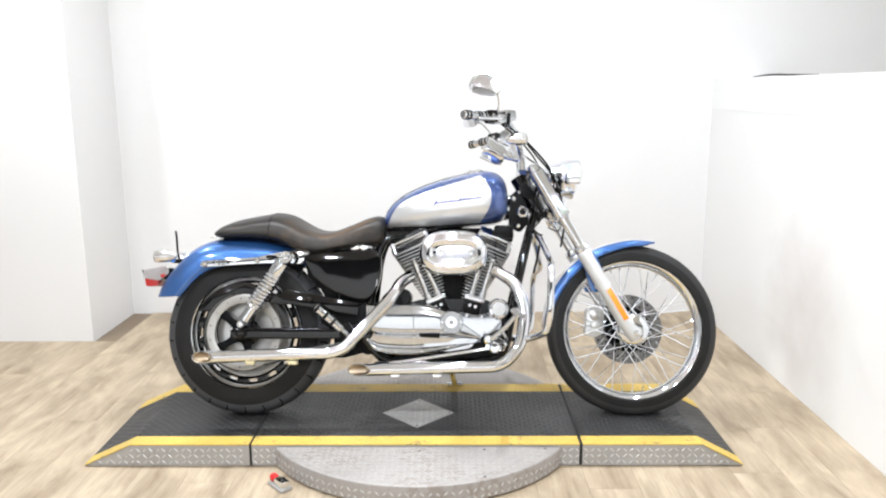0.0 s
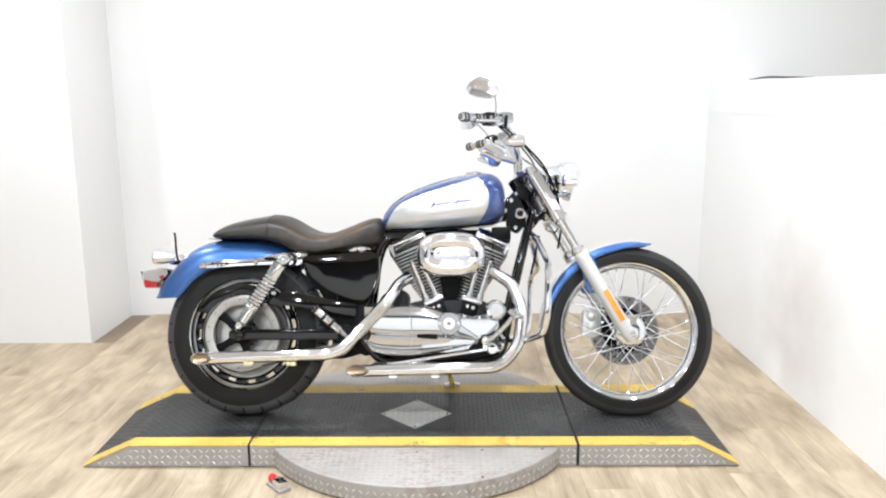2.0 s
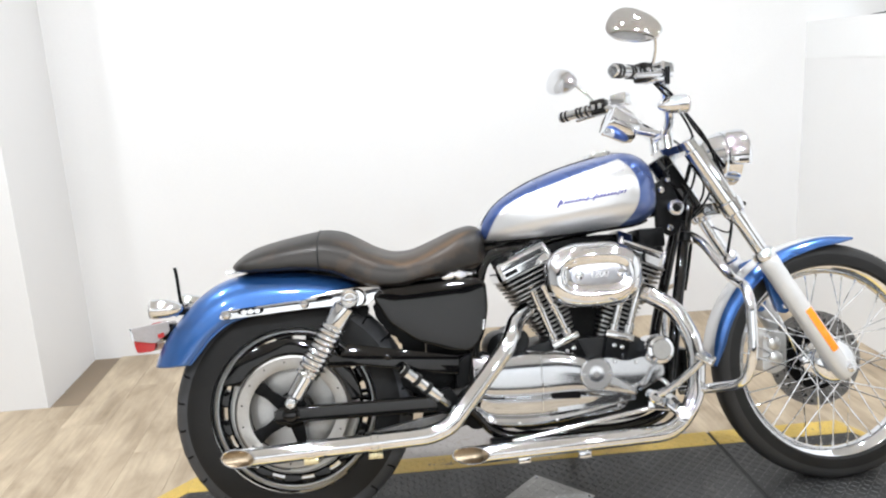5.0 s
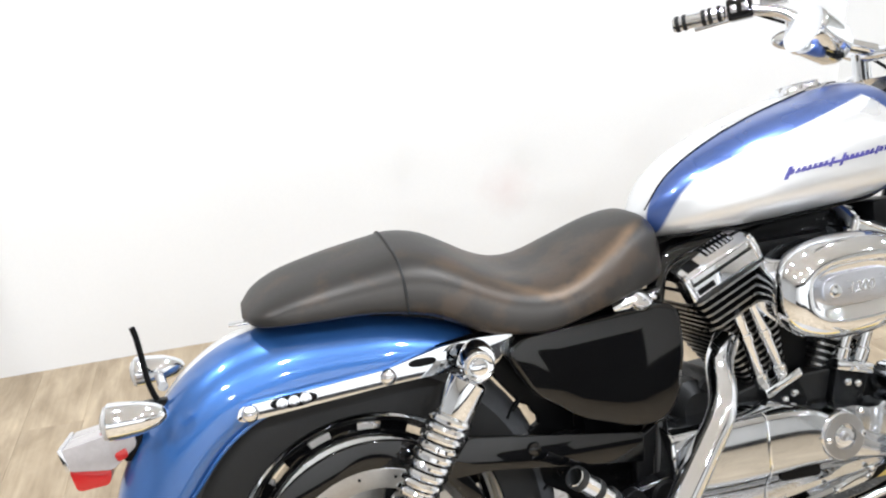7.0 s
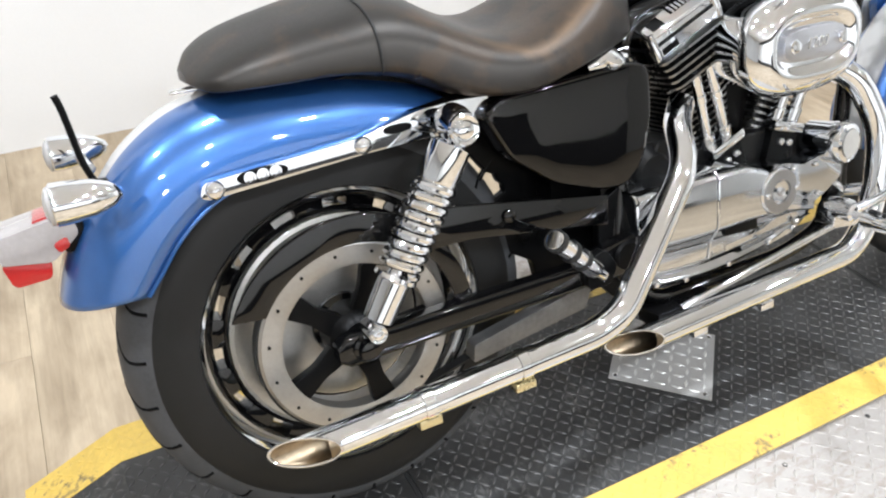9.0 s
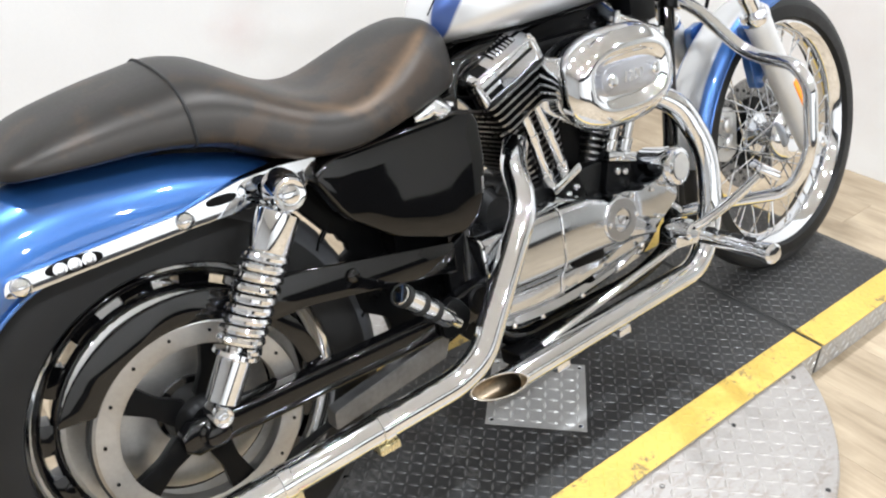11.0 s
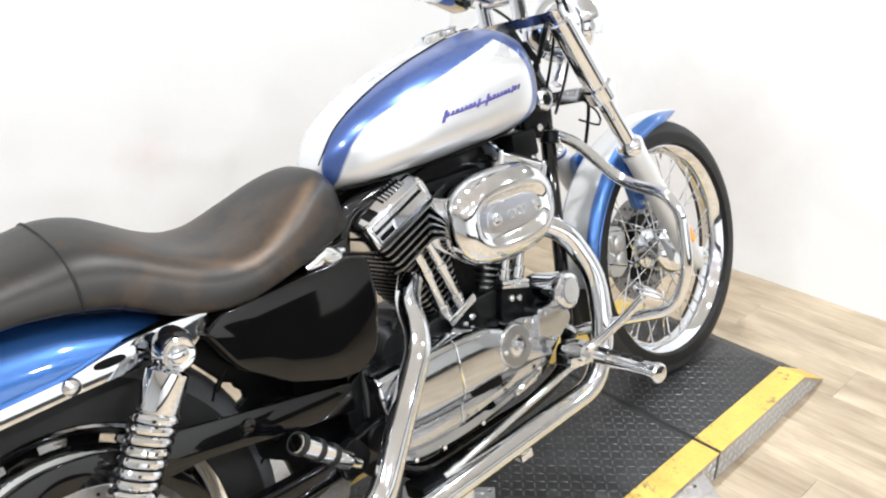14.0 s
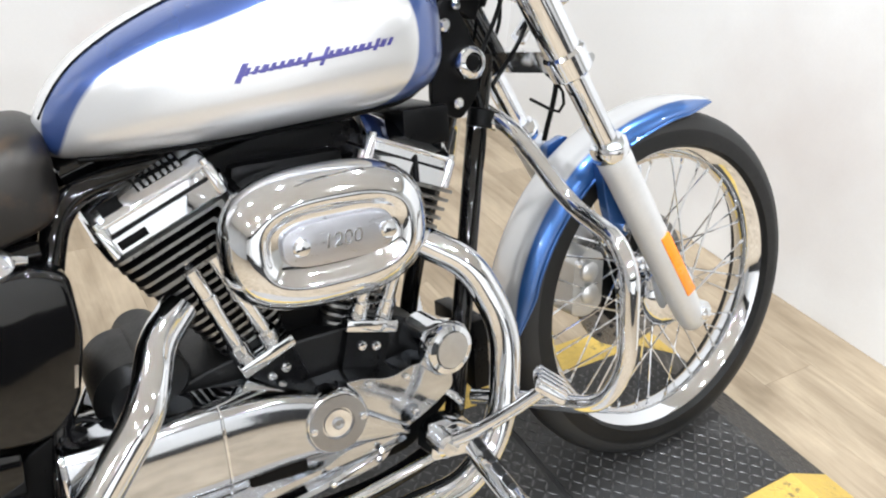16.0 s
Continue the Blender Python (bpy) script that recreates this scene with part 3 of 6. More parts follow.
# -- tank --
TANK_TOP = [(0.538, 0.775), (0.560, 0.815), (0.600, 0.855), (0.670, 0.895), (0.752, 0.926), (0.834, 0.948), (0.926, 0.966), (0.977, 0.966), (1.018, 0.945), (1.036, 0.905), (1.044, 0.850)]
TANK_LOW = [(0.538, 0.752), (0.566, 0.738), (0.670, 0.736), (0.752, 0.738), (0.834, 0.743), (0.926, 0.749), (0.977, 0.754), (1.018, 0.768), (1.036, 0.790), (1.044, 0.825)]
TANK_WIDE = [(0.538, 0.018), (0.560, 0.055), (0.600, 0.092), (0.670, 0.128), (0.752, 0.152), (0.834, 0.166), (0.926, 0.172), (0.977, 0.164), (1.018, 0.134), (1.036, 0.095), (1.044, 0.030)]


def tank_ring(x, n=56, grow=0.0):
    top, low, w = lerp_table(TANK_TOP, x) + grow, lerp_table(TANK_LOW, x) - grow, lerp_table(TANK_WIDE, x) + grow
    mid = low + 0.42 * (top - low)
    ring = []
    for k in range(n):
        a = 2 * math.pi * k / n
        c, s = math.cos(a), math.sin(a)
        z = mid + (top - mid) * abs(s) ** (2 / 2.6) if s >= 0 else mid - (mid - low) * abs(s) ** (2 / 3.2)
        y = w * math.copysign(abs(c) ** (2 / 2.35), c)
        ring.append((x, y, z - 0.001))
    return ring


def tank_side(x, z):
    """How far out the tank's right flank lies."""
    top, low, w = lerp_table(TANK_TOP, x), lerp_table(TANK_LOW, x), lerp_table(TANK_WIDE, x)
    mid = low + 0.42 * (top - low)
    y = -w
    for _ in range(4):
        flat = z + 0.001
        t = (flat - mid) / (top - mid) if flat > mid else (mid - flat) / (mid - low)
        p = 2.6 if flat > mid else 3.2
        c = max(0.0, 1 - min(1, abs(t)) ** p) ** 0.5
        y = -w * c ** (2 / 2.35)
    return y


def tank_crown(x, y):
    """Height of the tank's upper skin."""
    top, low, w = lerp_table(TANK_TOP, x), lerp_table(TANK_LOW, x), lerp_table(TANK_WIDE, x)
    mid = low + 0.42 * (top - low)
    s = max(0.0, 1 - (min(1.0, abs(y) / w) ** 1.175) ** 2) ** 0.5
    return mid + (top - mid) * s ** (2 / 2.6) - 0.001


def stripe_y(x):
    return max(-0.056 + 0.5 * (x - 0.735) ** 2, -lerp_table(TANK_WIDE, x) * 0.85)


stations = [0.538 + 0.506 * (0.5 - 0.5 * math.cos(math.pi * k / 46)) for k in range(47)]
tank = part("fuel_tank", loft([tank_ring(x) for x in stations]), TANK_PAINT, bike, "silver-panelled blue teardrop fuel tank")
cap_at = Vector((0.905, -0.002, tank_crown(0.905, -0.002) - 0.003))
cap = part("filler_cap", lathe(cap_at, (-0.16, -0.06, 1), [(-0.01, 0.050), (0.002, 0.050), (0.005, 0.047), (0.005, 0.040), (0.011, 0.038), (0.014, 0.034), (0.0155, 0.02), (0.016, 0.001)], 40), CHROME, tank, "flat chrome fuel cap")
for k in range(6):
    a = 2 * math.pi * k / 6
    part("cap_notch", rod(cap_at + Vector((0.036 * math.cos(a), 0.036 * math.sin(a), 0.006 + 0.006 * math.cos(a))), cap_at + Vector((0.036 * math.cos(a), 0.036 * math.sin(a), 0.014 + 0.006 * math.cos(a))), 0.005, 10), CHROME_WORN, cap)
part("tank_pinstripe", tube([Vector((x, stripe_y(x), tank_crown(x, stripe_y(x)) + 0.0004)) for x in (0.550 + 0.0115 * k for k in range(37))], 0.0018, 6), BLACK_SATIN, tank)
part("tank_seam", tube([Vector((x, tank_side(x, lerp_table(TANK_LOW, x) + 0.004) * 0.985, lerp_table(TANK_LOW, x) + 0.001)) for x in (0.58 + 0.0145 * k for k in range(31))], 0.003, 8), BLACK_SATIN, tank)

# Tank script: a long slanted mark of plain strokes.
badge = part("tank_badge", tube([Vector((x, tank_side(x, z) + 0.001, z)) for x, z in ((0.742 + 0.19 * k / 12, 0.8195 + 0.021 * k / 12) for k in range(13))], lambda t: 0.0026 * math.sin(math.pi * (0.1 + 0.8 * t)), 6), BLUE_PLASTIC, tank, "deep blue slanted lettering strokes")
for k in range(21):
    if k in (9, 20):
        continue
    f = k / 20
    x, z = 0.746 + 0.188 * f, 0.822 + 0.021 * f
    hgt = {0: 0.021, 10: 0.020, 8: 0.015, 17: 0.013}.get(k, 0.0088)
    wid = 0.0028 if k % 3 else 0.0040
    quad = []
    for dx, dz in ((-wid, -hgt / 2), (wid * 0.6, -hgt / 2), (wid + hgt * 0.5, hgt / 2), (-wid * 0.6 + hgt * 0.5, hgt / 2)):
        px, pz = x + dx, z + dz
        quad.append((px, tank_side(px, pz), pz))
    part("stroke", loft([[(a, b - 0.0012, c) for a, b, c in quad], [(a, b + 0.003, c) for a, b, c in quad]]), BLUE_PLASTIC, badge)

# -- seat --
SEAT_TOP = [(-0.138, 0.724), (-0.121, 0.738), (-0.095, 0.752), (-0.060, 0.764), (0.008, 0.779), (0.075, 0.790), (0.114, 0.795), (0.165, 0.786), (0.210, 0.763), (0.255, 0.740), (0.300, 0.727), (0.356, 0.732), (0.423, 0.757), (0.479, 0.780), (0.524, 0.789), (0.548, 0.780), (0.553, 0.765)]
SEAT_LOW = [(-0.138, 0.716), (-0.121, 0.705), (-0.091, 0.701), (-0.026, 0.699), (0.051, 0.697), (0.139, 0.680), (0.183, 0.658), (0.226, 0.640), (0.300, 0.632), (0.370, 0.644), (0.444, 0.656), (0.520, 0.668), (0.546, 0.682), (0.553, 0.700)]
SEAT_WIDE = [(-0.138, 0.030), (-0.121, 0.070), (-0.091, 0.090), (-0.026, 0.102), (0.051, 0.110), (0.114, 0.116), (0.165, 0.124), (0.226, 0.140), (0.300, 0.150), (0.370, 0.148), (0.444, 0.128), (0.500, 0.104), (0.535, 0.086), (0.553, 0.060)]


def seat_ring(x, n=44, grow=0.0):
    top, low, w = lerp_table(SEAT_TOP, x) + grow, lerp_table(SEAT_LOW, x), lerp_table(SEAT_WIDE, x) * 1.10 + grow
    mid = low + 0.16 * (top - low)
    ring = []
    for k in range(n):
        a = 2 * math.pi * k / n
        c, s = math.cos(a), math.sin(a)
        z = mid + (top - mid) * abs(s) ** (2 / 3.5) if s >= 0 else mid - (mid - low) * abs(s) ** (2 / 3.5)
        flare = 1.0 if s < 0 else 1 - 0.06 * s
        y = flare * w * math.copysign(abs(c) ** (2 / 3.0), c)
        near = 0.17 if x < 0.16 else max(0.07, 0.17 - 0.8 * (x - 0.16))
        lift = (near if y < -0.05 else max(near, 0.13, min(0.23, 0.23 - 0.7 * (x - 0.20)))) * (y + 0.05)
        ring.append((x, y, z + (lift - 0.005) * max(0.0, s) ** 0.5))
    return ring


xs = [-0.138 + 0.691 * (0.5 - 0.5 * math.cos(math.pi * k / 60)) for k in range(61)]
seat = part("seat", loft([seat_ring(x) for x in xs]), LEATHER, bike, "black leather two-up stepped seat")
for x, r, span in ((0.100, 0.0022, (2, 59)), (0.150, 0.0016, (31, 42))):
    part("piping", tube([Vector(p) for p in seat_ring(x, 60, 0.0006)[span[0]:span[1]]], r, 8), RUBBER_SOFT, seat)
part("seat_pan", prism(rounded([(0.03, 0.690), (0.12, 0.692), (0.52, 0.675), (0.51, 0.632), (0.20, 0.628), (0.08, 0.668)], 0.01), -0.050, 0.050, 0.004), BLACK_SATIN, seat)
part("grab_tab", box((-0.16, -0.012, 0.703), (-0.12, 0.012, 0.709), 0.002), CHROME, seat)

# -- rear fender --
FT = [(0.205, 0.655), (0.160, 0.675), (0.070, 0.698), (0.001, 0.7035), (-0.067, 0.706), (-0.123, 0.698), (-0.180, 0.681), (-0.235, 0.647), (-0.280, 0.602), (-0.318, 0.557), (-0.345, 0.512), (-0.361, 0.470)]
FL = [(0.225, 0.597), (0.170, 0.597), (0.100, 0.596), (0.045, 0.595), (-0.008, 0.593), (-0.056, 0.590), (-0.098, 0.584), (-0.135, 0.574), (-0.172, 0.553), (-0.203, 0.526), (-0.230, 0.494), (-0.254, 0.467)]


def table_of(points, axis):
    return [(i, p[axis]) for i, p in enumerate(points)]


def arch(tops, lips, wide, n=27, per=5, power=2.7, tilt=0.0):
    rings = []
    steps = (len(tops) - 1) * per
    for k in range(steps + 1):
        u = k / per
        t = Vector((lerp_table(table_of(tops, 0), u), 0, lerp_table(table_of(tops, 1), u)))
        l = Vector((lerp_table(table_of(lips, 0), u), 0, lerp_table(table_of(lips, 1), u)))
        w = wide(u / (len(tops) - 1)) if callable(wide) else wide
        ring = []
        for j in range(n):
            a = math.pi * (j / (n - 1) - 0.5)
            s, c = abs(math.sin(a)) ** (2 / power), abs(math.cos(a)) ** (2 / power)
            p = t + (l - t) * (1 - c)
            ring.append((p.x, math.copysign(w * s, a), p.z + tilt * math.copysign(w * s, a) * c))
        rings.append(ring)
    return loft(rings, False, False), rings


bm, rings = arch(FT, FL, lambda f: 0.096 - 0.006 * f, tilt=0.08)
rear_fender = solid(part("rear_fender", bm, FENDER_PAINT, bike, "blue rear fender with a silver crown"), 0.0035)
for side in (0, -1):
    part("lip_bead", tube([Vector(r[side]) for r in rings], 0.0028, 7), BLUE_PAINT, rear_fender)

# -- wheels --


def tyre(center, half, rim_r, out_r, seg=96):
    prof = []
    for k in range(19):
        a = math.pi * k / 18
        prof.append((-half * math.copysign(abs(math.cos(a)) ** 0.75, math.cos(a)), rim_r + (out_r - rim_r) * abs(math.sin(a)) ** 0.72))
    prof += [(half * 0.72, rim_r - 0.006), (-half * 0.72, rim_r - 0.006), prof[0]]
    bm = lathe(center, (0, 1, 0), prof, seg, caps=False)
    for f in bm.faces:
        c = f.calc_center_median() - Vector(center)
        f.material_index = 1 if math.hypot(c.x, c.z) > out_r - 0.034 else 0
    return bm


def grooves(center, half, out_r, count):
    """Slanted tread grooves as thin dark inlays pressed in the tread."""
    bm = bmesh.new()
    for k in range(count):
        for side in (-1, 1):
            a0 = 2 * math.pi * (k + (0.5 if side > 0 else 0)) / count
            pts = []
            for i in range(7):
                f = i / 6
                y = side * half * (0.18 + 0.66 * f)
                ang = a0 + 0.10 * f + 0.05 * math.sin(3 * f)
                ca = min(1, abs(y) / half)
                # the tyre's crown at this width
                base = out_r - (out_r - (out_r - 0.098)) * (1 - (1 - ca ** (1 / 0.75 * 2)) ** 0.36)
                base -= 0.0027
                pts.append(center + Vector((math.cos(ang) * base, y, math.sin(ang) * base)))
            tube(pts, 0.0030, 6, bm)
    return bm


rear_wheel = part("rear_wheel", lathe(REAR, (0, 1, 0), [(-0.066, 0.214), (-0.070, 0.219), (-0.066, 0.223), (-0.058, 0.220), (-0.052, 0.209), (-0.046, 0.203), (-0.030, 0.200), (0.030, 0.200), (0.046, 0.203), (0.058, 0.220), (0.066, 0.223), (0.066, 0.216), (0.052, 0.200), (0.0, 0.194), (-0.038, 0.197), (-0.052, 0.204), (-0.066, 0.214)], 96, caps=False), CHROME, bike, "chrome slotted-disc rear wheel")
part("tyre", tyre(REAR, 0.073, 0.222, 0.322), (RUBBER, DUSTY_TREAD), rear_wheel, "black rear tyre with slanted grooves")
tagged(part("tread_groove", grooves(REAR, 0.073, 0.3225, 26), GROOVE, rear_wheel), kind="stuff")
part("wheel_disc", lathe(REAR, (0, 1, 0), [(-0.030, 0.184), (-0.038, 0.180), (-0.044, 0.168), (-0.042, 0.150), (-0.034, 0.125), (-0.030, 0.10), (-0.028, 0.055), (-0.05, 0.05), (-0.06, 0.03), (0.06, 0.03), (0.03, 0.06), (0.03, 0.176), (-0.030, 0.184)], 72, caps=False), BLACK_GLOSS, rear_wheel, "black wheel disc")
DISH_CAST = surface("dark_cast_dish", (0.46, 0.455, 0.44), 0.4, 1.0, 0.14, 16, 160, 0.2, 0.0004)
part("disc_face", lathe(REAR, (0, 1, 0), [(-0.0395, 0.176), (-0.0455, 0.168), (-0.0435, 0.150), (-0.036, 0.126)], 64, caps=False), DISH_CAST, rear_wheel, "grey cast inner face of the wheel")
part("inner_dish", lathe(REAR, (0, 1, 0), [(-0.036, 0.122), (-0.046, 0.118), (-0.050, 0.09), (-0.044, 0.05), (-0.030, 0.045)], 56, caps=False), DISH_CAST, rear_wheel, "grey cast inner dish")
tab = mesh_of(prism(rounded([(0.180, -0.021), (0.201, -0.023), (0.201, 0.023), (0.180, 0.021)], 0.004), -0.039, 0.0, 0.002, 2), BLACK_GLOSS)
for k in range(15):
    piece("web", tab, rear_wheel, Matrix.Translation(REAR) @ Matrix.Rotation(2 * math.pi * k / 15, 4, "Y"))
PY = -0.098
PULLEY_CAST = surface("dull_cast_aluminium", (0.41, 0.395, 0.37), 0.44, 1.0, 0.14, 16, 160, 0.2, 0.0004)
pulley = part("belt_pulley", lathe(REAR, (0, 1, 0), [(PY - 0.008, 0.114), (PY - 0.010, 0.122), (PY - 0.010, 0.144), (PY - 0.006, 0.148), (PY + 0.016, 0.148), (PY + 0.016, 0.114), (PY - 0.008, 0.119)], 90, caps=False), PULLEY_CAST, bike, "cast aluminium belt pulley with five black arms")
arm = mesh_of(prism(rounded([(0.025, -0.020), (0.075, -0.013), (0.122, -0.020), (0.122, 0.020), (0.075, 0.013), (0.025, 0.020)], 0.008), PY - 0.004, PY + 0.012, 0.004, 3), BLACK_SATIN)
bolt = mesh_of(lathe((0.133, PY - 0.010, 0), (0, -1, 0), [(0, 0.0024), (0.002, 0.0024), (0.003, 0.0014)], 8), BLACK_SATIN)
for k in range(5):
    piece("arm", arm, pulley, Matrix.Translation(REAR) @ Matrix.Rotation(2 * math.pi * (k + 0.06) / 5, 4, "Y"))
for k in range(15):
    piece("rivet", bolt, pulley, Matrix.Translation(REAR) @ Matrix.Rotation(2 * math.pi * k / 15, 4, "Y"))
part("pulley_hub", lathe(REAR, (0, -1, 0), [(0.06, 0.045), (-PY + 0.004, 0.042), (-PY + 0.010, 0.034), (-PY + 0.020, 0.028)], 32), BLACK_SATIN, pulley)

# belt round the pulley and forward to the gearbox
belt_pts = []
for k in range(25):
    a = radians(98 + 164 * k / 24)
    belt_pts.append((REAR.x + 0.1515 * math.cos(a), REAR.z + 0.1515 * math.sin(a)))
belt_line = [(0.50, 0.405)] + belt_pts + [(0.50, 0.295)]
bm = bmesh.new()
loft([[(x, PY - 0.006, z), (x, PY + 0.014, z), (REAR.x + (x - REAR.x) * 0.975, PY + 0.014, REAR.z + (z - REAR.z) * 0.975), (REAR.x + (x - REAR.x) * 0.975, PY - 0.006, REAR.z + (z - REAR.z) * 0.975)] for x, z in belt_line], True, True, bm)
part("drive_belt", bm, RUBBER_SOFT, bike, "black toothed drive belt")
guard_line = [(REAR.x + 0.194 * math.cos(radians(a)), REAR.z + 0.194 * math.sin(radians(a))) for a in range(154, 40, -6)] + [(0.165, 0.494), (0.455, 0.440), (0.452, 0.390), (0.20, 0.433), (0.150, 0.434)] + [(REAR.x + 0.151 * math.cos(radians(a)), REAR.z + 0.151 * math.sin(radians(a))) for a in range(46, 150, 6)]
belt_guard = part("belt_guard", prism(guard_line, -0.128, -0.120, 0.0025, 2), BLACK_GLOSS, bike, "black upper belt guard")
tail_line = [(REAR.x + 0.185 * math.cos(radians(a)), REAR.z + 0.185 * math.sin(radians(a))) for a in range(52, 6, -5)] + [(REAR.x + 0.157 * math.cos(radians(a)), REAR.z + 0.157 * math.sin(radians(a))) for a in range(7, 53, 5)]
part("guard_tail", prism(tail_line, -0.1265, -0.1215, 0.002, 2), BLACK_GLOSS, belt_guard)
part("guard_bolt", lathe((0.267, -0.128, 0.4535), (0, -1, 0), [(0, 0.0105), (0.005, 0.0105), (0.008, 0.006)], 14), BLACK_GLOSS, belt_guard)
part("lower_guard", prism(rounded([(0.185, 0.222), (0.405, 0.250), (0.42, 0.285), (0.40, 0.290), (0.19, 0.252)], 0.006), -0.118, -0.090, 0.004), DULL_GUARD, belt_guard, "grey lower belt guard")

front_rim = part("front_wheel", lathe(FRONT, (0, 1, 0), [(-0.029, 0.266), (-0.034, 0.271), (-0.035, 0.277), (-0.030, 0.279), (-0.026, 0.272), (-0.017, 0.262), (-0.010, 0.258), (0.010, 0.258), (0.017, 0.262), (0.026, 0.272), (0.030, 0.279), (0.035, 0.277), (0.034, 0.271), (0.029, 0.266), (0.020, 0.256), (0.011, 0.250), (-0.011, 0.250), (-0.020, 0.256), (-0.029, 0.266)], 110, caps=False), CHROME, bike, "chrome wire-spoked front wheel")
part("tyre", tyre(FRONT, 0.046, 0.277, 0.337, 110), (RUBBER, WORN_TREAD), front_rim, "narrow black front tyre")
spoke = mesh_of(lathe((0, 0, 0), (0, 0, 1), [(0, 0.0019), (1, 0.0019)], 6), CHROME)
nipple = mesh_of(lathe((0, 0, 0), (0, 0, 1), [(0, 0.0022), (0.003, 0.0034), (0.016, 0.003)], 8), CHROME)
for k in range(40):
    side = -1 if k % 2 else 1
    cross = 1 if (k // 2) % 2 else -1
    a_rim = 2 * math.pi * k / 40
    a_hub = a_rim + cross * radians(56)
    p0 = FRONT + Vector((0.056 * math.cos(a_hub), side * 0.038, 0.056 * math.sin(a_hub)))
    p1 = FRONT + Vector((0.252 * math.cos(a_rim), side * 0.004, 0.252 * math.sin(a_rim)))
    d = p1 - p0
    turn = d.to_track_quat("Z", "Y").to_matrix().to_4x4()
    piece("spoke", spoke, front_rim, Matrix.Translation(p0) @ turn @ Matrix.Diagonal((1, 1, d.length, 1)))
    piece("nipple", nipple, front_rim, Matrix.Translation(p1 - d.normalized() * 0.014) @ turn)
part("hub", lathe(FRONT, (0, 1, 0), [(-0.064, 0.018), (-0.063, 0.036), (-0.058, 0.052), (-0.050, 0.062), (-0.043, 0.065), (-0.036, 0.063), (-0.030, 0.045), (-0.02, 0.030), (0.02, 0.030), (0.030, 0.052), (0.040, 0.056), (0.048, 0.050), (0.05, 0.02)], 48), CHROME, front_rim, "chrome hub with a bell cap")
disc_bm = lathe(FRONT, (0, 1, 0), [(0.055, 0.088), (0.055, 0.140), (0.060, 0.140), (0.060, 0.088), (0.055, 0.088)], 64, caps=False)
fdisc = part("brake_disc", disc_bm, DISC_STEEL, front_rim, "drilled steel brake disc")
part("disc_carrier", lathe(FRONT, (0, 1, 0), [(0.050, 0.03), (0.052, 0.092), (0.056, 0.092), (0.058, 0.03)], 40), BLACK_SATIN, fdisc)
# Dark plugs stand in for the shade inside the drilled holes.
hole = mesh_of(lathe((0, 0.0535, 0), (0, 1, 0), [(0, 0.0045), (0.008, 0.0045)], 10), DARK_GAP)
for k in range(36):
    r = (0.102, 0.115, 0.128)[k % 3]
    a = 2 * math.pi * k / 36
    piece("vent_hole", hole, fdisc, Matrix.Translation(FRONT + Vector((r * math.cos(a), 0, r * math.sin(a)))))
caliper = part("caliper", prism(rounded([(1.352, 0.308), (1.362, 0.415), (1.400, 0.432), (1.432, 0.410), (1.425, 0.315), (1.390, 0.298)], 0.012), 0.024, 0.090, 0.008), ALUMINIUM, bike, "grey front brake caliper")
for z in (0.345, 0.388):
    part("piston_boss", lathe((1.392, 0.026, z), (0, -1, 0), [(0, 0.020), (0.010, 0.019), (0.014, 0.014), (0.015, 0.002)], 24), ALUMINIUM, caliper)
part("caliper_bolt", lathe((1.370, 0.025, 0.408), (0, -1, 0), [(0, 0.008), (0.008, 0.008), (0.010, 0.005)], 12), CHROME, caliper)
part("axle_rod", rod(FRONT + Vector((0, -0.128, 0)), FRONT + Vector((0, 0.128, 0)), 0.0095, 16, bevel=0.002), CHROME_WORN, front_rim)

# -- engine --
CRANK = Vector((0.820, 0, 0.300))
case = part("crankcase", prism(rounded([(0.54, 0.29), (0.58, 0.42), (0.70, 0.455), (0.95, 0.455), (1.03, 0.40), (1.045, 0.30), (0.96, 0.225), (0.60, 0.215)], 0.03), -0.068, 0.150, 0.01), BLACK_WRINKLE, bike, "black crankcase of a V-twin engine")
bolt_head = mesh_of(lathe((0, 0, 0), (0, -1, 0), [(0, 0.0075), (0.006, 0.0075), (0.008, 0.006), (0.0085, 0.003)], 14), CHROME)
small_bolt = mesh_of(lathe((0, 0, 0), (0, -1, 0), [(0, 0.005), (0.004, 0.005), (0.0055, 0.003)], 10), CHROME)


def at(x, y, z):
    return Matrix.Translation((x, y, z))


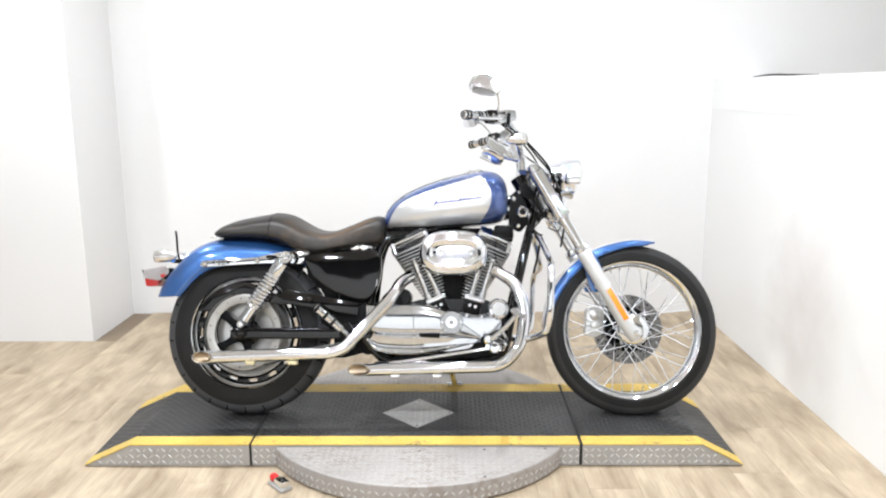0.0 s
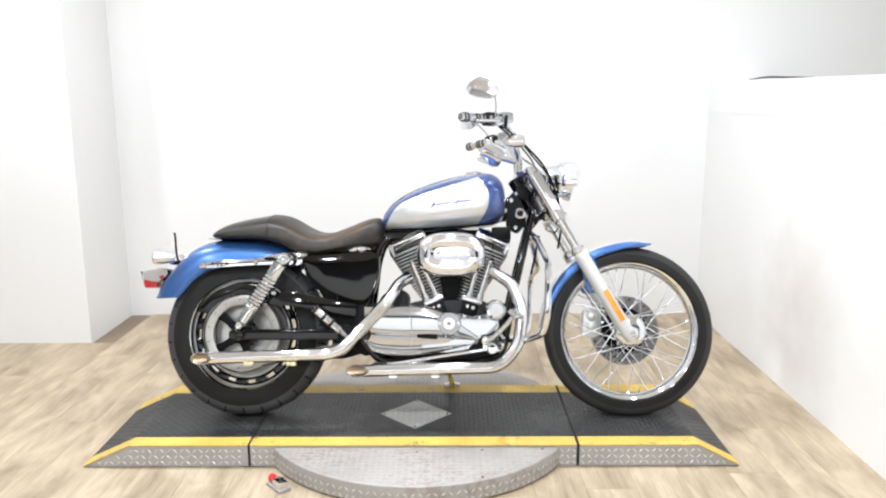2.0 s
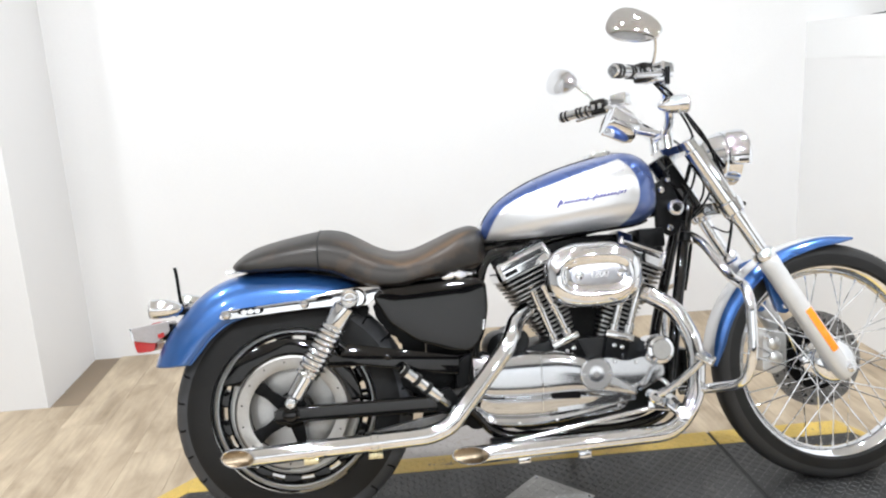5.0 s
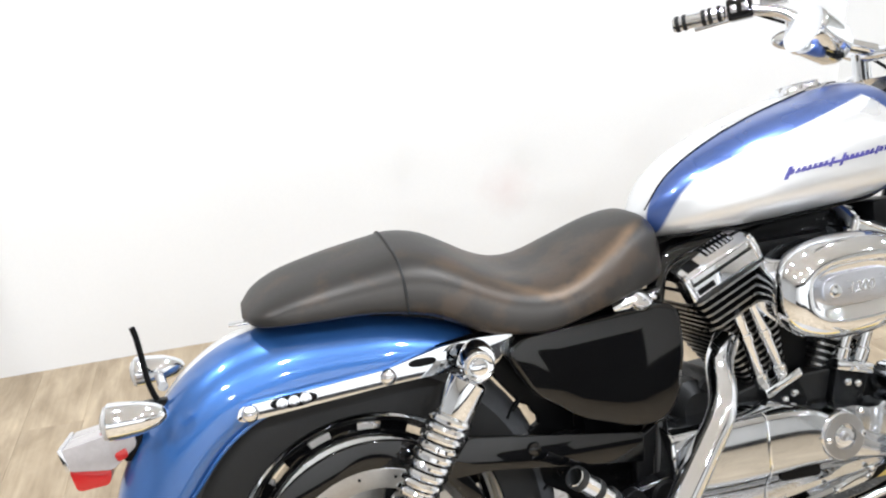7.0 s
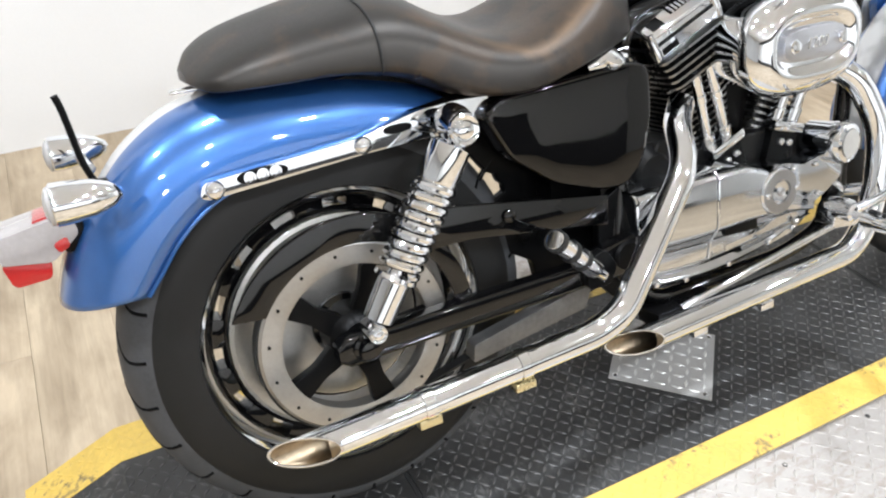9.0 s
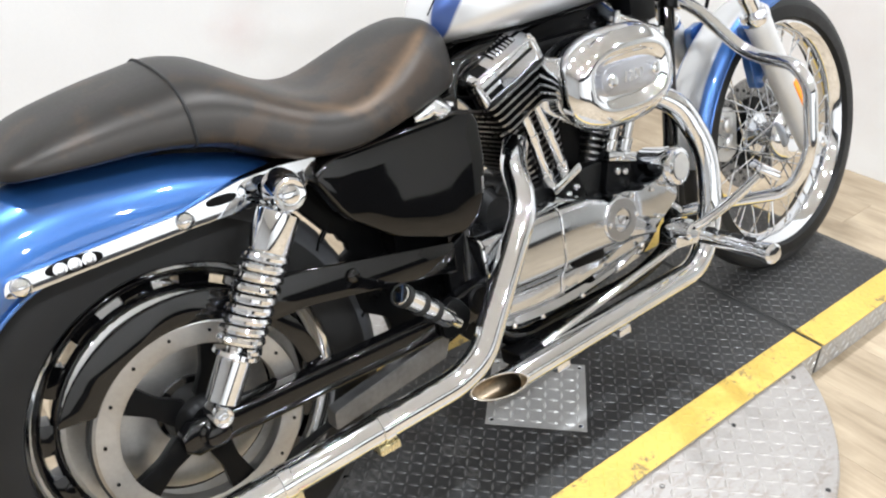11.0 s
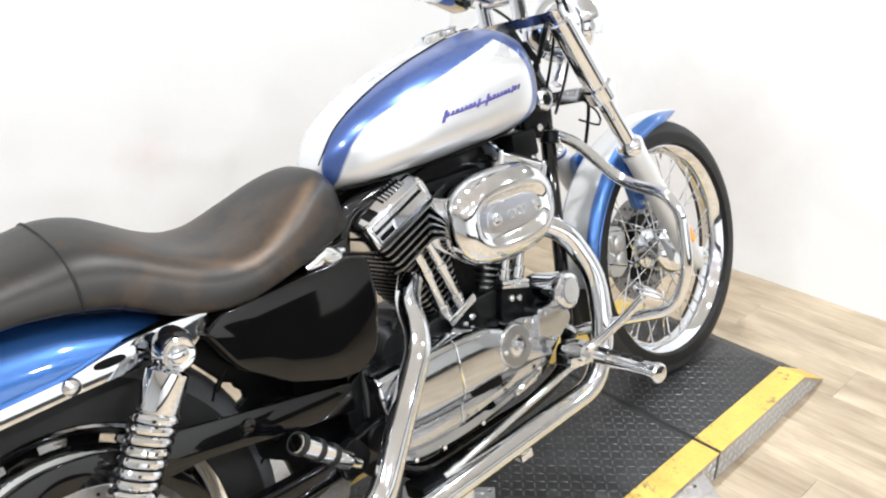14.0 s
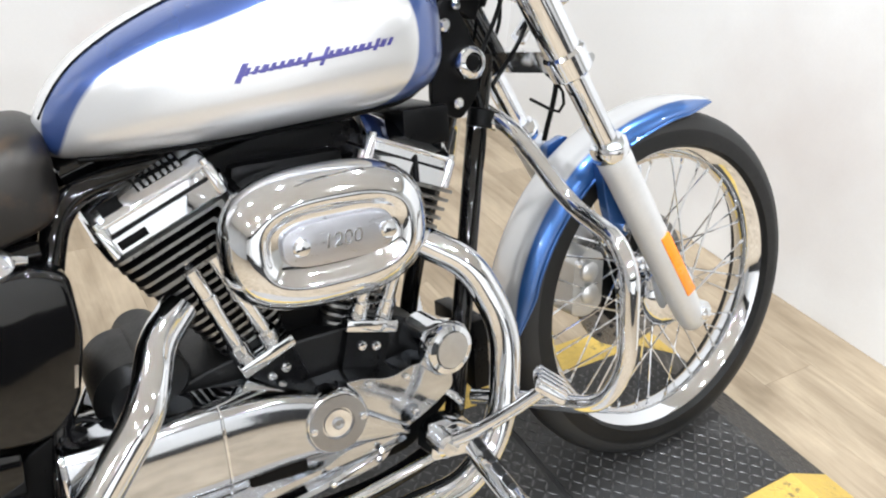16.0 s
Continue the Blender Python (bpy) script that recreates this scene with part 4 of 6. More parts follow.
def cylinder(sign, name):
    """One cylinder with its fins, head and rocker box; sign: -1 leans back, 1 forward."""
    d = Vector((0.386 * sign, 0, 0.922))
    e = Vector((0.922 * sign, 0, -0.386))  # away from the other cylinder

    def p(a, y, s):
        return CRANK + e * a + d * s + Vector((0, y, 0))

    def slab(a0, a1, y0, y1, s0, s1, bevel, corner=0.0):
        own = bmesh.new()
        ring = rounded([(a0, y0), (a1, y0), (a1, y1), (a0, y1)], corner, 4) if corner else [(a0, y0), (a1, y0), (a1, y1), (a0, y1)]
        loft([[p(a, y, s) for a, y in ring] for s in (s0, s1)], True, True, own)
        if bevel:
            bmesh.ops.bevel(own, geom=own.edges[:], offset=bevel, segments=2, profile=0.6, affect="EDGES", clamp_overlap=True)
        return own

    barrel = part(name, slab(-0.040, 0.040, -0.050, 0.058, 0.14, 0.40, 0.006, 0.02), BLACK_WRINKLE, bike, "black finned cylinder with bright fin edges")
    for k in range(18):
        f = k / 17
        s = 0.160 + 0.0131 * k
        half = 0.040 + (0.050 if sign < 0 else 0.040) * f ** 0.9
        near = -0.108 if k > 12 else -0.056 - 0.030 * f
        ring = rounded([(-half * 0.92, near), (half, near), (half, 0.062 + 0.034 * f), (-half * 0.92, 0.062 + 0.034 * f)], 0.018, 4)
        own = bmesh.new()
        loft([[p(a, y, s) for a, y in ring], [p(a, y, s + 0.0042) for a, y in ring]], True, True, own, mats=lambda i, j: 1)
        part("cooling_fin", own, [BLACK_SATIN, FIN_EDGE], barrel)
    far = 0.092 if sign < 0 else 0.078
    head = part("rocker_box", slab(-0.074, far, -0.096, 0.096, 0.388, 0.411, 0.004, 0.016), CHROME, bike, "layered chrome rocker box")
    part("gasket", slab(-0.071, far - 0.003, -0.092, 0.092, 0.4105, 0.4145, 0, 0.016), BLACK_SATIN, head)
    part("rocker_base", slab(-0.068, far - 0.004, -0.090, 0.090, 0.414, 0.428, 0.003, 0.018), CHROME, head)
    part("gasket", slab(-0.064, far - 0.010, -0.085, 0.085, 0.4275, 0.4305, 0, 0.016), BLACK_SATIN, head)
    # the cover's shoulder slopes down to the pushrod side
    outline = rounded([(-0.094, 0.424), (0.082, 0.424), (0.080, 0.440), (0.055, 0.458), (-0.044, 0.458), (-0.094, 0.430)], 0.006, 3)
    own = bmesh.new()
    loft([[p(a, y * k, 0.424 + (s - 0.424) * k) for y, s in outline] for a, k in ((-0.066, 0.93), (-0.063, 0.98), (-0.058, 1.0), (far - 0.016, 1.0), (far - 0.011, 0.98), (far - 0.008, 0.93))], True, True, own)
    part("rocker_cover", own, CHROME, head)

    def shoulder(a0, a1, v0, v1, h0, h1):
        """A block on the sloping shoulder: a along it, v up it, h above it."""
        own = bmesh.new()
        ring = [(a0, v0), (a1, v0), (a1, v1), (a0, v1)]
        loft([[p(a, -0.094 + 0.050 * v - 0.489 * h, 0.430 + 0.028 * v + 0.872 * h) for a, v in ring] for h in (h0, h1)], True, True, own)
        return own

    if sign < 0:
        part("cover_recess", shoulder(-0.040, 0.020, 0.30, 0.92, -0.004, 0.0012), BLACK_SATIN, head)
        for k in range(7):
            part("rib", shoulder(-0.037 + 0.0083 * k, -0.0325 + 0.0083 * k, 0.30, 0.70, -0.004, 0.0034), CHROME, head)
        part("cover_slot", shoulder(0.042, 0.068, 0.16, 0.52, -0.004, 0.0012), BLACK_SATIN, head)
    if sign < 0:
        part("port_recess", slab(0.036, far - 0.020, -0.0965, -0.06, 0.394, 0.405, 0.001), BLACK_SATIN, head)
    for a in (-0.060, far - 0.012):
        part("bolt_boss", lathe(p(a, -0.090, 0.389), d, [(0, 0.0085), (0.036, 0.0080), (0.039, 0.0065), (0.039, 0.0050), (0.046, 0.0050), (0.047, 0.003)], 16), CHROME, head)
    part("head_casting", slab(-0.07, far - 0.006, -0.080, 0.080, 0.366, 0.389, 0.004, 0.016), BLACK_SATIN, barrel)
    return barrel


cylinder(-1, "rear_cylinder")
cylinder(1, "front_cylinder")

# push rod tubes and tappet blocks
for x0, z0, x1, z1 in ((0.650, 0.654, 0.727, 0.448), (0.682, 0.652, 0.768, 0.460), (0.944, 0.652, 0.890, 0.462), (0.990, 0.655, 0.931, 0.455)):
    low = Vector((x1, -0.066, z1))
    top = Vector((x0, -0.098, z0)).lerp(low, 0.22)
    t = part("pushrod_tube", rod(top, low, 0.0105, 18), CHROME, bike, "chrome pushrod tube")
    d = (low - top).normalized()
    part("collar", rod(low - d * 0.03, low - d * 0.002, 0.0145, 18, bevel=0.002), CHROME, t)
    part("clip", rod(top + d * 0.058, top + d * 0.075, 0.0125, 18, bevel=0.0015), CHROME, t)
for x, tilt in ((0.755, 22), (0.902, -16)):
    m = Matrix.Translation((x, -0.070, 0.448)) @ Matrix.Rotation(radians(-tilt), 4, "Y")
    bm = box((-0.040, -0.022, -0.002), (0.040, 0.024, 0.016), 0.004)
    bmesh.ops.transform(bm, matrix=m, verts=bm.verts)
    block = part("tappet_block", bm, CHROME, bike, "chrome tappet block")
    bm = box((-0.034, -0.014, -0.060), (0.034, 0.024, -0.002), 0.006)
    bmesh.ops.transform(bm, matrix=m, verts=bm.verts)
    part("tappet_guide", bm, BLACK_SATIN, block)
    for k in (-1, 1):
        piece("bolt", bolt_head, block, m @ at(0.011 * k, -0.014, -0.022))

# air cleaner
AC, AY = (0.822, 0.627), -0.118
sections = [(AY + 0.030, 0.112, 0.070), (AY + 0.020, 0.118, 0.076), (AY - 0.030, 0.126, 0.083), (AY - 0.046, 0.1305, 0.0865), (AY - 0.056, 0.131, 0.087), (AY - 0.066, 0.128, 0.084), (AY - 0.080, 0.118, 0.075), (AY - 0.088, 0.106, 0.062), (AY - 0.091, 0.096, 0.052), (AY - 0.090, 0.090, 0.046), (AY - 0.084, 0.084, 0.040), (AY - 0.080, 0.078, 0.034), (AY - 0.0795, 0.04, 0.015)]
filter_cover = part("air_cleaner", loft([[(x, y, z) for x, z in oval(*AC, a, b, 2.6 if a > 0.1 else 3.0, 72)] for y, a, b in sections]), CHROME, bike, "oval chrome air cleaner cover")
plate_at = AY - 0.0805
part("badge_plate", prism(oval(AC[0] + 0.004, AC[1], 0.070, 0.0265, 3.4, 48), plate_at + 0.002, plate_at - 0.004, 0.0012, 2), BADGE, filter_cover, "brushed badge with raised figures")
for x in (0.777, 0.888):
    part("cover_bolt", lathe((x, plate_at - 0.004, AC[1]), (0, -1, 0), [(0, 0.0115), (0.003, 0.0115), (0.006, 0.009), (0.007, 0.003)], 24), CHROME, filter_cover)
figures = bpy.data.curves.new("figures", "FONT")
figures.body, figures.size, figures.extrude, figures.align_x, figures.align_y, figures.shear = "1200", 0.025, 0.0009, "CENTER", "CENTER", 0.15
tmp = bpy.data.objects.new("figures", figures)
me = bpy.data.meshes.new_from_object(tmp)
bpy.data.objects.remove(tmp)
me.materials.clear()
me.materials.append(POLISHED)
piece("raised_figures", me, filter_cover, Matrix.Translation((AC[0] + 0.006, plate_at - 0.0048, AC[1])) @ Matrix.Rotation(radians(90), 4, "X"), "raised chrome figures 1200")
part("filter_body", prism(oval(*AC, 0.10, 0.06, 2.6, 40), AY + 0.055, AY + 0.02, 0.004), BLACK_SATIN, bike, "black filter backing")
part("cylinder_throat", prism(rounded([(0.750, 0.575), (0.900, 0.575), (0.850, 0.425), (0.800, 0.425)], 0.008), -0.030, 0.060, 0.004), BLACK_SATIN, bike, "black casting in the V between the cylinders")
part("carburettor", box((0.745, -0.062, 0.56), (0.900, 0.06, 0.705), 0.012), BLACK_SATIN, bike, "black carburettor between the cylinders")

# gear cover, sprocket cover and the round lids
gear = part("gear_cover", prism(rounded([(0.708, 0.396), (0.775, 0.394), (0.80, 0.400), (0.86, 0.402), (0.905, 0.388), (0.945, 0.398), (1.000, 0.392), (1.008, 0.345), (0.960, 0.318), (0.915, 0.300), (0.885, 0.262), (0.820, 0.252), (0.708, 0.250)], 0.016), -0.128, -0.08, 0.007, 4), COVER_CHROME, bike, "polished gear case cover")
COVER_TOP = [(0.490, 0.434), (0.72, 0.431), (0.80, 0.405), (0.87, 0.352), (0.925, 0.312)]
COVER_LOW = [(0.490, 0.292), (0.510, 0.262), (0.545, 0.248), (0.65, 0.240), (0.76, 0.250), (0.86, 0.272), (0.925, 0.285)]
# height share and depth of the barrel, the tucked lower face and the lip
COVER_SECTION = [(0.0, 0.085), (0.005, 0.122), (0.02, 0.140), (0.045, 0.148), (0.08, 0.151), (0.28, 0.1515), (0.48, 0.1515), (0.53, 0.150), (0.57, 0.1465), (0.61, 0.141), (0.65, 0.1355), (0.70, 0.1315), (0.80, 0.128), (0.85, 0.1265), (0.858, 0.1265), (0.865, 0.1275), (0.872, 0.130), (0.90, 0.139), (0.94, 0.142), (0.98, 0.139), (1.0, 0.130), (1.0, 0.085)]


def cover_ring(x, grow=0.0):
    top, low = lerp_table(COVER_TOP, x), lerp_table(COVER_LOW, x)
    flat = 1.0 - 0.10 * max(0.0, (x - 0.80) / 0.125)
    return [(x, -(d + grow) * flat, top + (low - top) * f) for f, d in COVER_SECTION]


sprocket_cover = part("sprocket_cover", loft([cover_ring(0.490 + 0.435 * k / 36) for k in range(37)]), COVER_CHROME, bike, "polished sprocket cover with a rounded upper barrel")
part("cover_seam", tube([Vector(p) for p in cover_ring(0.668, 0.001)[2:17]], 0.0022, 8), CHROME, sprocket_cover)
part("cover_edge", tube([Vector((x + 0.001, y - 0.001, z)) for x, y, z in cover_ring(0.490)[1:21]], 0.004, 8), CHROME, sprocket_cover)
for x, z, r in ((0.729, 0.400, 0.011), (0.700, 0.392, 0.006), (0.700, 0.378, 0.006)):
    part("boss", lathe((x, -0.128, z), (0, -1, 0.15), [(0, r * 1.2), (0.016, r), (0.019, r * 0.7), (0.0195, 0.001)], 16), CHROME, sprocket_cover)
part("cover_slot", prism(rounded([(0.690, 0.328), (0.768, 0.328), (0.768, 0.303), (0.690, 0.308)], 0.006), -0.1455, -0.10, 0.002), BLACK_SATIN, sprocket_cover)
for x in (0.535, 0.60, 0.70, 0.80, 0.88):
    piece("bolt", small_bolt, sprocket_cover, at(x, -0.1425 * (1.0 - 0.10 * max(0.0, (x - 0.80) / 0.125)), lerp_table(COVER_LOW, x) + 0.010))
for x, z in ((0.722, 0.385), (0.722, 0.262), (0.790, 0.388), (0.872, 0.390), (0.93, 0.384), (0.875, 0.272), (0.94, 0.325), (0.80, 0.264)):
    piece("bolt", small_bolt, gear, at(x, -0.129, z))
lid = part("timer_lid", lathe((0.813, -0.125, 0.364), (0, -1, 0), [(0, 0.047), (0.018, 0.046), (0.026, 0.0445), (0.030, 0.041), (0.031, 0.031), (0.028, 0.029), (0.028, 0.020), (0.0305, 0.019), (0.0305, 0.001)], 56), CHROME, bike, "round polished timer lid")
part("lid_ring", lathe((0.813, -0.1535, 0.364), (0, -1, 0), [(0, 0.0405), (0.0035, 0.0400), (0.0035, 0.0225), (0, 0.0220), (0, 0.0405)], 48, caps=False), ALUMINIUM_DARK, lid, "dull grey outer ring")
part("lid_bolt", lathe((0.813, -0.155, 0.364), (0, -1, 0), [(0, 0.0085), (0.003, 0.0080), (0.004, 0.006), (0.002, 0.004)], 18), ALUMINIUM_DARK, lid)
for k in range(2):
    piece("bolt", small_bolt, lid, at(0.813 + (0.035 if k else -0.035), -0.157, 0.364))
oil = part("oil_pump_lid", lathe((0.985, -0.07, 0.412), (0.12, -1, 0.02), [(0, 0.036), (0.05, 0.038), (0.058, 0.041), (0.072, 0.041), (0.080, 0.036), (0.082, 0.028), (0.080, 0.026), (0.080, 0.001)], 44), CHROME, bike, "round chrome cam lid")
part("lid_face", lathe((0.995, -0.1515, 0.414), (0.12, -1, 0.02), [(0, 0.026), (0.002, 0.026), (0.0025, 0.001)], 32), ALUMINIUM, oil)
part("oil_line", tube(curve_points([(0.99, -0.10, 0.34), (1.02, -0.12, 0.31), (1.03, -0.08, 0.27)]), 0.007, 10), CHROME, bike, "bright oil line")
part("primary_case", prism(rounded([(0.50, 0.30), (0.56, 0.41), (0.95, 0.43), (1.02, 0.36), (0.98, 0.25), (0.56, 0.22)], 0.05), 0.150, 0.205, 0.015), CHROME, bike, "polished primary case on the far flank")
part("starter_motor", rod((0.62, -0.085, 0.462), (0.62, 0.10, 0.462), 0.034, 28, bevel=0.004), BLACK_WRINKLE, bike, "black starter motor behind the cylinder")
part("gearbox_hump", lathe((0.585, -0.09, 0.44), (0, 1, 0), [(0, 0.03), (0.02, 0.048), (0.15, 0.048)], 32), BLACK_WRINKLE, bike, "black gearbox housing")

# -- exhaust --
YELLOW_PLATE = surface("yellow_zinc_plate", (0.74, 0.66, 0.42), 0.28, 1.0, 0.1, 20, 150, 0.1)


def exhaust(points, radius, label, bend=0.07):
    line = bend_points(points, bend, 9)
    pipe = part("exhaust_pipe", tube(line, radius, 28, caps=False, cut=(0, 2.0, 0)), CHROME, bike, label)
    d = (line[-1] - line[-2]).normalized()
    inner = [line[-1] - d * 0.20, line[-1] - d * 0.03, line[-1]]
    part("pipe_bore", tube(inner, radius * 0.90, 24, caps=False, cut=(0, 2.0, 0)), PIPE_INSIDE, pipe, "brown heat-stained bore")
    _, u, v = basis(d)
    lip = [line[-1] + (u * math.cos(2 * math.pi * k / 40) + v * math.sin(2 * math.pi * k / 40)) * radius * 0.95 for k in range(41)]
    part("mouth_rim", tube([p + d * 2.0 * (p.y - line[-1].y) for p in lip], 0.0019, 8), CHROME, pipe)
    # A dark disc closes the bore in place of its inner shade.
    part("bore_end", lathe(line[-1] - d * 0.19, d, [(0, radius * 0.9), (0.004, radius * 0.9)], 24), DARK_GAP, pipe)
    return pipe


upper = exhaust([(0.655, -0.075, 0.545), (0.618, -0.105, 0.520), (0.588, -0.158, 0.462), (0.415, -0.205, 0.272), (0.362, -0.205, 0.252), (-0.122, -0.205, 0.2355)], 0.0235, "long chrome rear exhaust pipe with a slash-cut tip", bend=0.05)
lower = exhaust([(0.995, -0.085, 0.560), (1.055, -0.112, 0.520), (1.098, -0.136, 0.415), (1.078, -0.148, 0.275), (1.005, -0.165, 0.198), (0.462, -0.172, 0.1855)], 0.0235, "long chrome front exhaust pipe with a slash-cut tip", bend=0.06)
part("port_flange", lathe((0.985, -0.078, 0.567), (0.6, -0.35, -0.45), [(0, 0.03), (0.012, 0.03), (0.016, 0.026)], 24), CHROME_WORN, lower)
for x in (0.06, 0.22):
    part("clamp", lathe((x, -0.205, lerp_table([(-0.117, 0.2355), (0.362, 0.252)], x)), (1, 0, 0.033), [(-0.009, 0.0242), (-0.008, 0.0252), (0.008, 0.0252), (0.009, 0.0242)], 28, caps=False), CHROME, upper)
    part("bracket", box((x - 0.018, -0.218, 0.208), (x + 0.018, -0.192, 0.222), 0.003), YELLOW_PLATE, upper, "pale yellow-plated bracket")
for x in (0.60, 0.76):
    part("bracket", box((x - 0.016, -0.182, 0.155), (x + 0.016, -0.158, 0.172), 0.003), CHROME, lower)
part("pipe_mount", box((0.52, -0.165, 0.185), (0.66, -0.11, 0.215), 0.005), BLACK_SATIN, bike, "black exhaust mount")

# -- frame, swing arm, covers --


def black_tube(name, points, r, label, radius=0.06, parent=bike):
    return part(name, tube(bend_points(points, radius), r, 16), BLACK_GLOSS, parent, label)


for s in (-1, 1):
    black_tube("down_tube", [(1.150, 0.030 * s, 0.800), (1.120, 0.045 * s, 0.690), (1.060, 0.080 * s, 0.450), (1.020, 0.090 * s, 0.235), (0.90, 0.10 * s, 0.205), (0.55, 0.11 * s, 0.210), (0.475, 0.11 * s, 0.30)], 0.0155, "black frame down tube")
    black_tube("seat_rail", [(1.080, 0.03 * s, 0.800), (0.75, 0.03 * s, 0.735), (0.552, 0.060 * s, 0.700), (0.522, 0.078 * s, 0.62), (0.500, 0.100 * s, 0.45), (0.475, 0.11 * s, 0.30)], 0.0155, "black frame rear tube")
    black_tube("fender_rail", [(0.520, 0.10 * s, 0.655), (0.30, 0.10 * s, 0.645), (0.14, 0.098 * s, 0.625)], 0.012, "black fender rail")
part("backbone", tube([(1.10, 0, 0.86), (0.80, 0, 0.80), (0.56, 0, 0.715)], 0.024, 18), BLACK_GLOSS, bike, "black frame backbone")
part("steering_head", rod((1.182, 0, 0.775), (1.082, 0, 0.948), 0.032, 28, bevel=0.004), BLACK_GLOSS, bike, "black steering head")
for s in (-1, 1):
    bm = loft([[(x, s * 0.130 + y, z0 + z) for y, z in rounded([(-0.015, -h), (0.015, -h), (0.015, h), (-0.015, h)], 0.006, 3)] for x, z0, h in ((-0.035, 0.323, 0.012), (-0.02, 0.323, 0.023), (0.04, 0.323, 0.021), (0.36, 0.321, 0.021), (0.46, 0.330, 0.031), (0.50, 0.335, 0.034))])
    swing = part("swing_arm", bm, BLACK_GLOSS, bike, "black swing arm")
    part("axle_nut", lathe((0.008, s * 0.145, 0.325), (0, s, 0), [(0, 0.022), (0.004, 0.022), (0.006, 0.017), (0.018, 0.016), (0.020, 0.010)], 6 if s > 0 else 20), BLACK_GLOSS if s < 0 else CHROME, swing)
part("swing_pivot", rod((0.475, -0.15, 0.335), (0.475, 0.15, 0.335), 0.026, 28, bevel=0.004), BLACK_SATIN, bike, "black swing arm pivot")
part("pivot_plate", prism(rounded([(0.44, 0.28), (0.445, 0.42), (0.50, 0.45), (0.545, 0.42), (0.54, 0.25), (0.48, 0.235)], 0.02), -0.112, -0.095, 0.004), BLACK_SATIN, bike, "black pivot plate")
for k in range(6):
    part("wiring", tube(curve_points([(0.47 + 0.01 * k, -0.10 + 0.006 * k, 0.43 - 0.012 * k), (0.52, -0.085, 0.44 - 0.015 * k), (0.575, -0.095, 0.415 - 0.012 * k), (0.62, -0.06, 0.43)]), 0.004, 8), BLACK_SATIN, bike, "black wiring and hoses")
part("inner_fender", prism([(0.235, 0.585), (0.27, 0.635), (0.37, 0.635), (0.37, 0.440), (0.285, 0.440), (0.287, 0.454), (0.308, 0.464), (0.307, 0.476), (0.299, 0.482), (0.294, 0.496), (0.279, 0.503), (0.242, 0.552)], -0.050, -0.032, 0.003), BLACK_SATIN, bike, "black inner mudguard")
part("guard_tie", rod((0.254, -0.046, 0.482), (0.290, -0.046, 0.522), 0.0045, 10), BLACK_SATIN, bike, "thin black tie across the gap")
part("inner_fender", prism([(0.16, 0.60), (0.215, 0.60), (0.226, 0.580), (0.213, 0.550), (0.256, 0.502), (0.284, 0.462), (0.300, 0.436), (0.240, 0.44), (0.20, 0.50)], -0.050, -0.032, 0.003), BLACK_SATIN, bike, "black edge of the inner mudguard")
part("inner_guard", prism(rounded([(0.340, 0.225), (0.352, 0.29), (0.344, 0.335), (0.30, 0.362), (0.29, 0.440), (0.49, 0.450), (0.49, 0.25), (0.40, 0.225)], 0.01), -0.060, -0.040, 0.004), BLACK_SATIN, bike, "black inner guard ahead of the wheel")
part("battery_box", box((0.372, -0.085, 0.435), (0.50, 0.10, 0.63), 0.01), BLACK_SATIN, bike, "black battery tray")

cover = rounded([(0.236, 0.612), (0.262, 0.634), (0.510, 0.646), (0.541, 0.632), (0.543, 0.560), (0.524, 0.480), (0.492, 0.448), (0.440, 0.452), (0.351, 0.484), (0.275, 0.540)], 0.020, 6)
mid = Vector((0.395, 0, 0.555))
rings = []
for y, k in ((-0.085, 0.99), (-0.122, 1.0), (-0.130, 0.992), (-0.1345, 0.975), (-0.1360, 0.955), (-0.1365, 0.93), (-0.1372, 0.5), (-0.1374, 0.1)):
    rings.append([(mid.x + (x - mid.x) * k, y, mid.z + (z - mid.z) * k) for x, z in cover])
side_cover = part("side_cover", loft(rings), BLACK_GLOSS, bike, "glossy black side cover")
cap = part("oil_filler", lathe((0.470, -0.118, 0.645), (0.15, -0.55, 0.8), [(-0.02, 0.018), (0.004, 0.019), (0.010, 0.022), (0.018, 0.022), (0.022, 0.016), (0.023, 0.002)], 20), CHROME, bike, "chrome oil filler cap")
part("cap_lever", tube([(0.425, -0.128, 0.648), (0.445, -0.130, 0.652), (0.47, -0.122, 0.658), (0.505, -0.118, 0.652)], lambda t: 0.006 + 0.006 * math.sin(math.pi * t), 12), CHROME, cap)
bm = bmesh.new()
for k, (dx, dz) in enumerate(((0, 0), (0.009, 0.004))):
    join(bm, prism([(0.512 + dx, 0.500 + dz), (0.516 + dx, 0.500 + dz), (0.521 + dx, 0.526 + dz), (0.517 + dx, 0.526 + dz)], -0.1365, -0.130, 0.0))
part("cover_mark", bm, CHROME_WORN, side_cover)

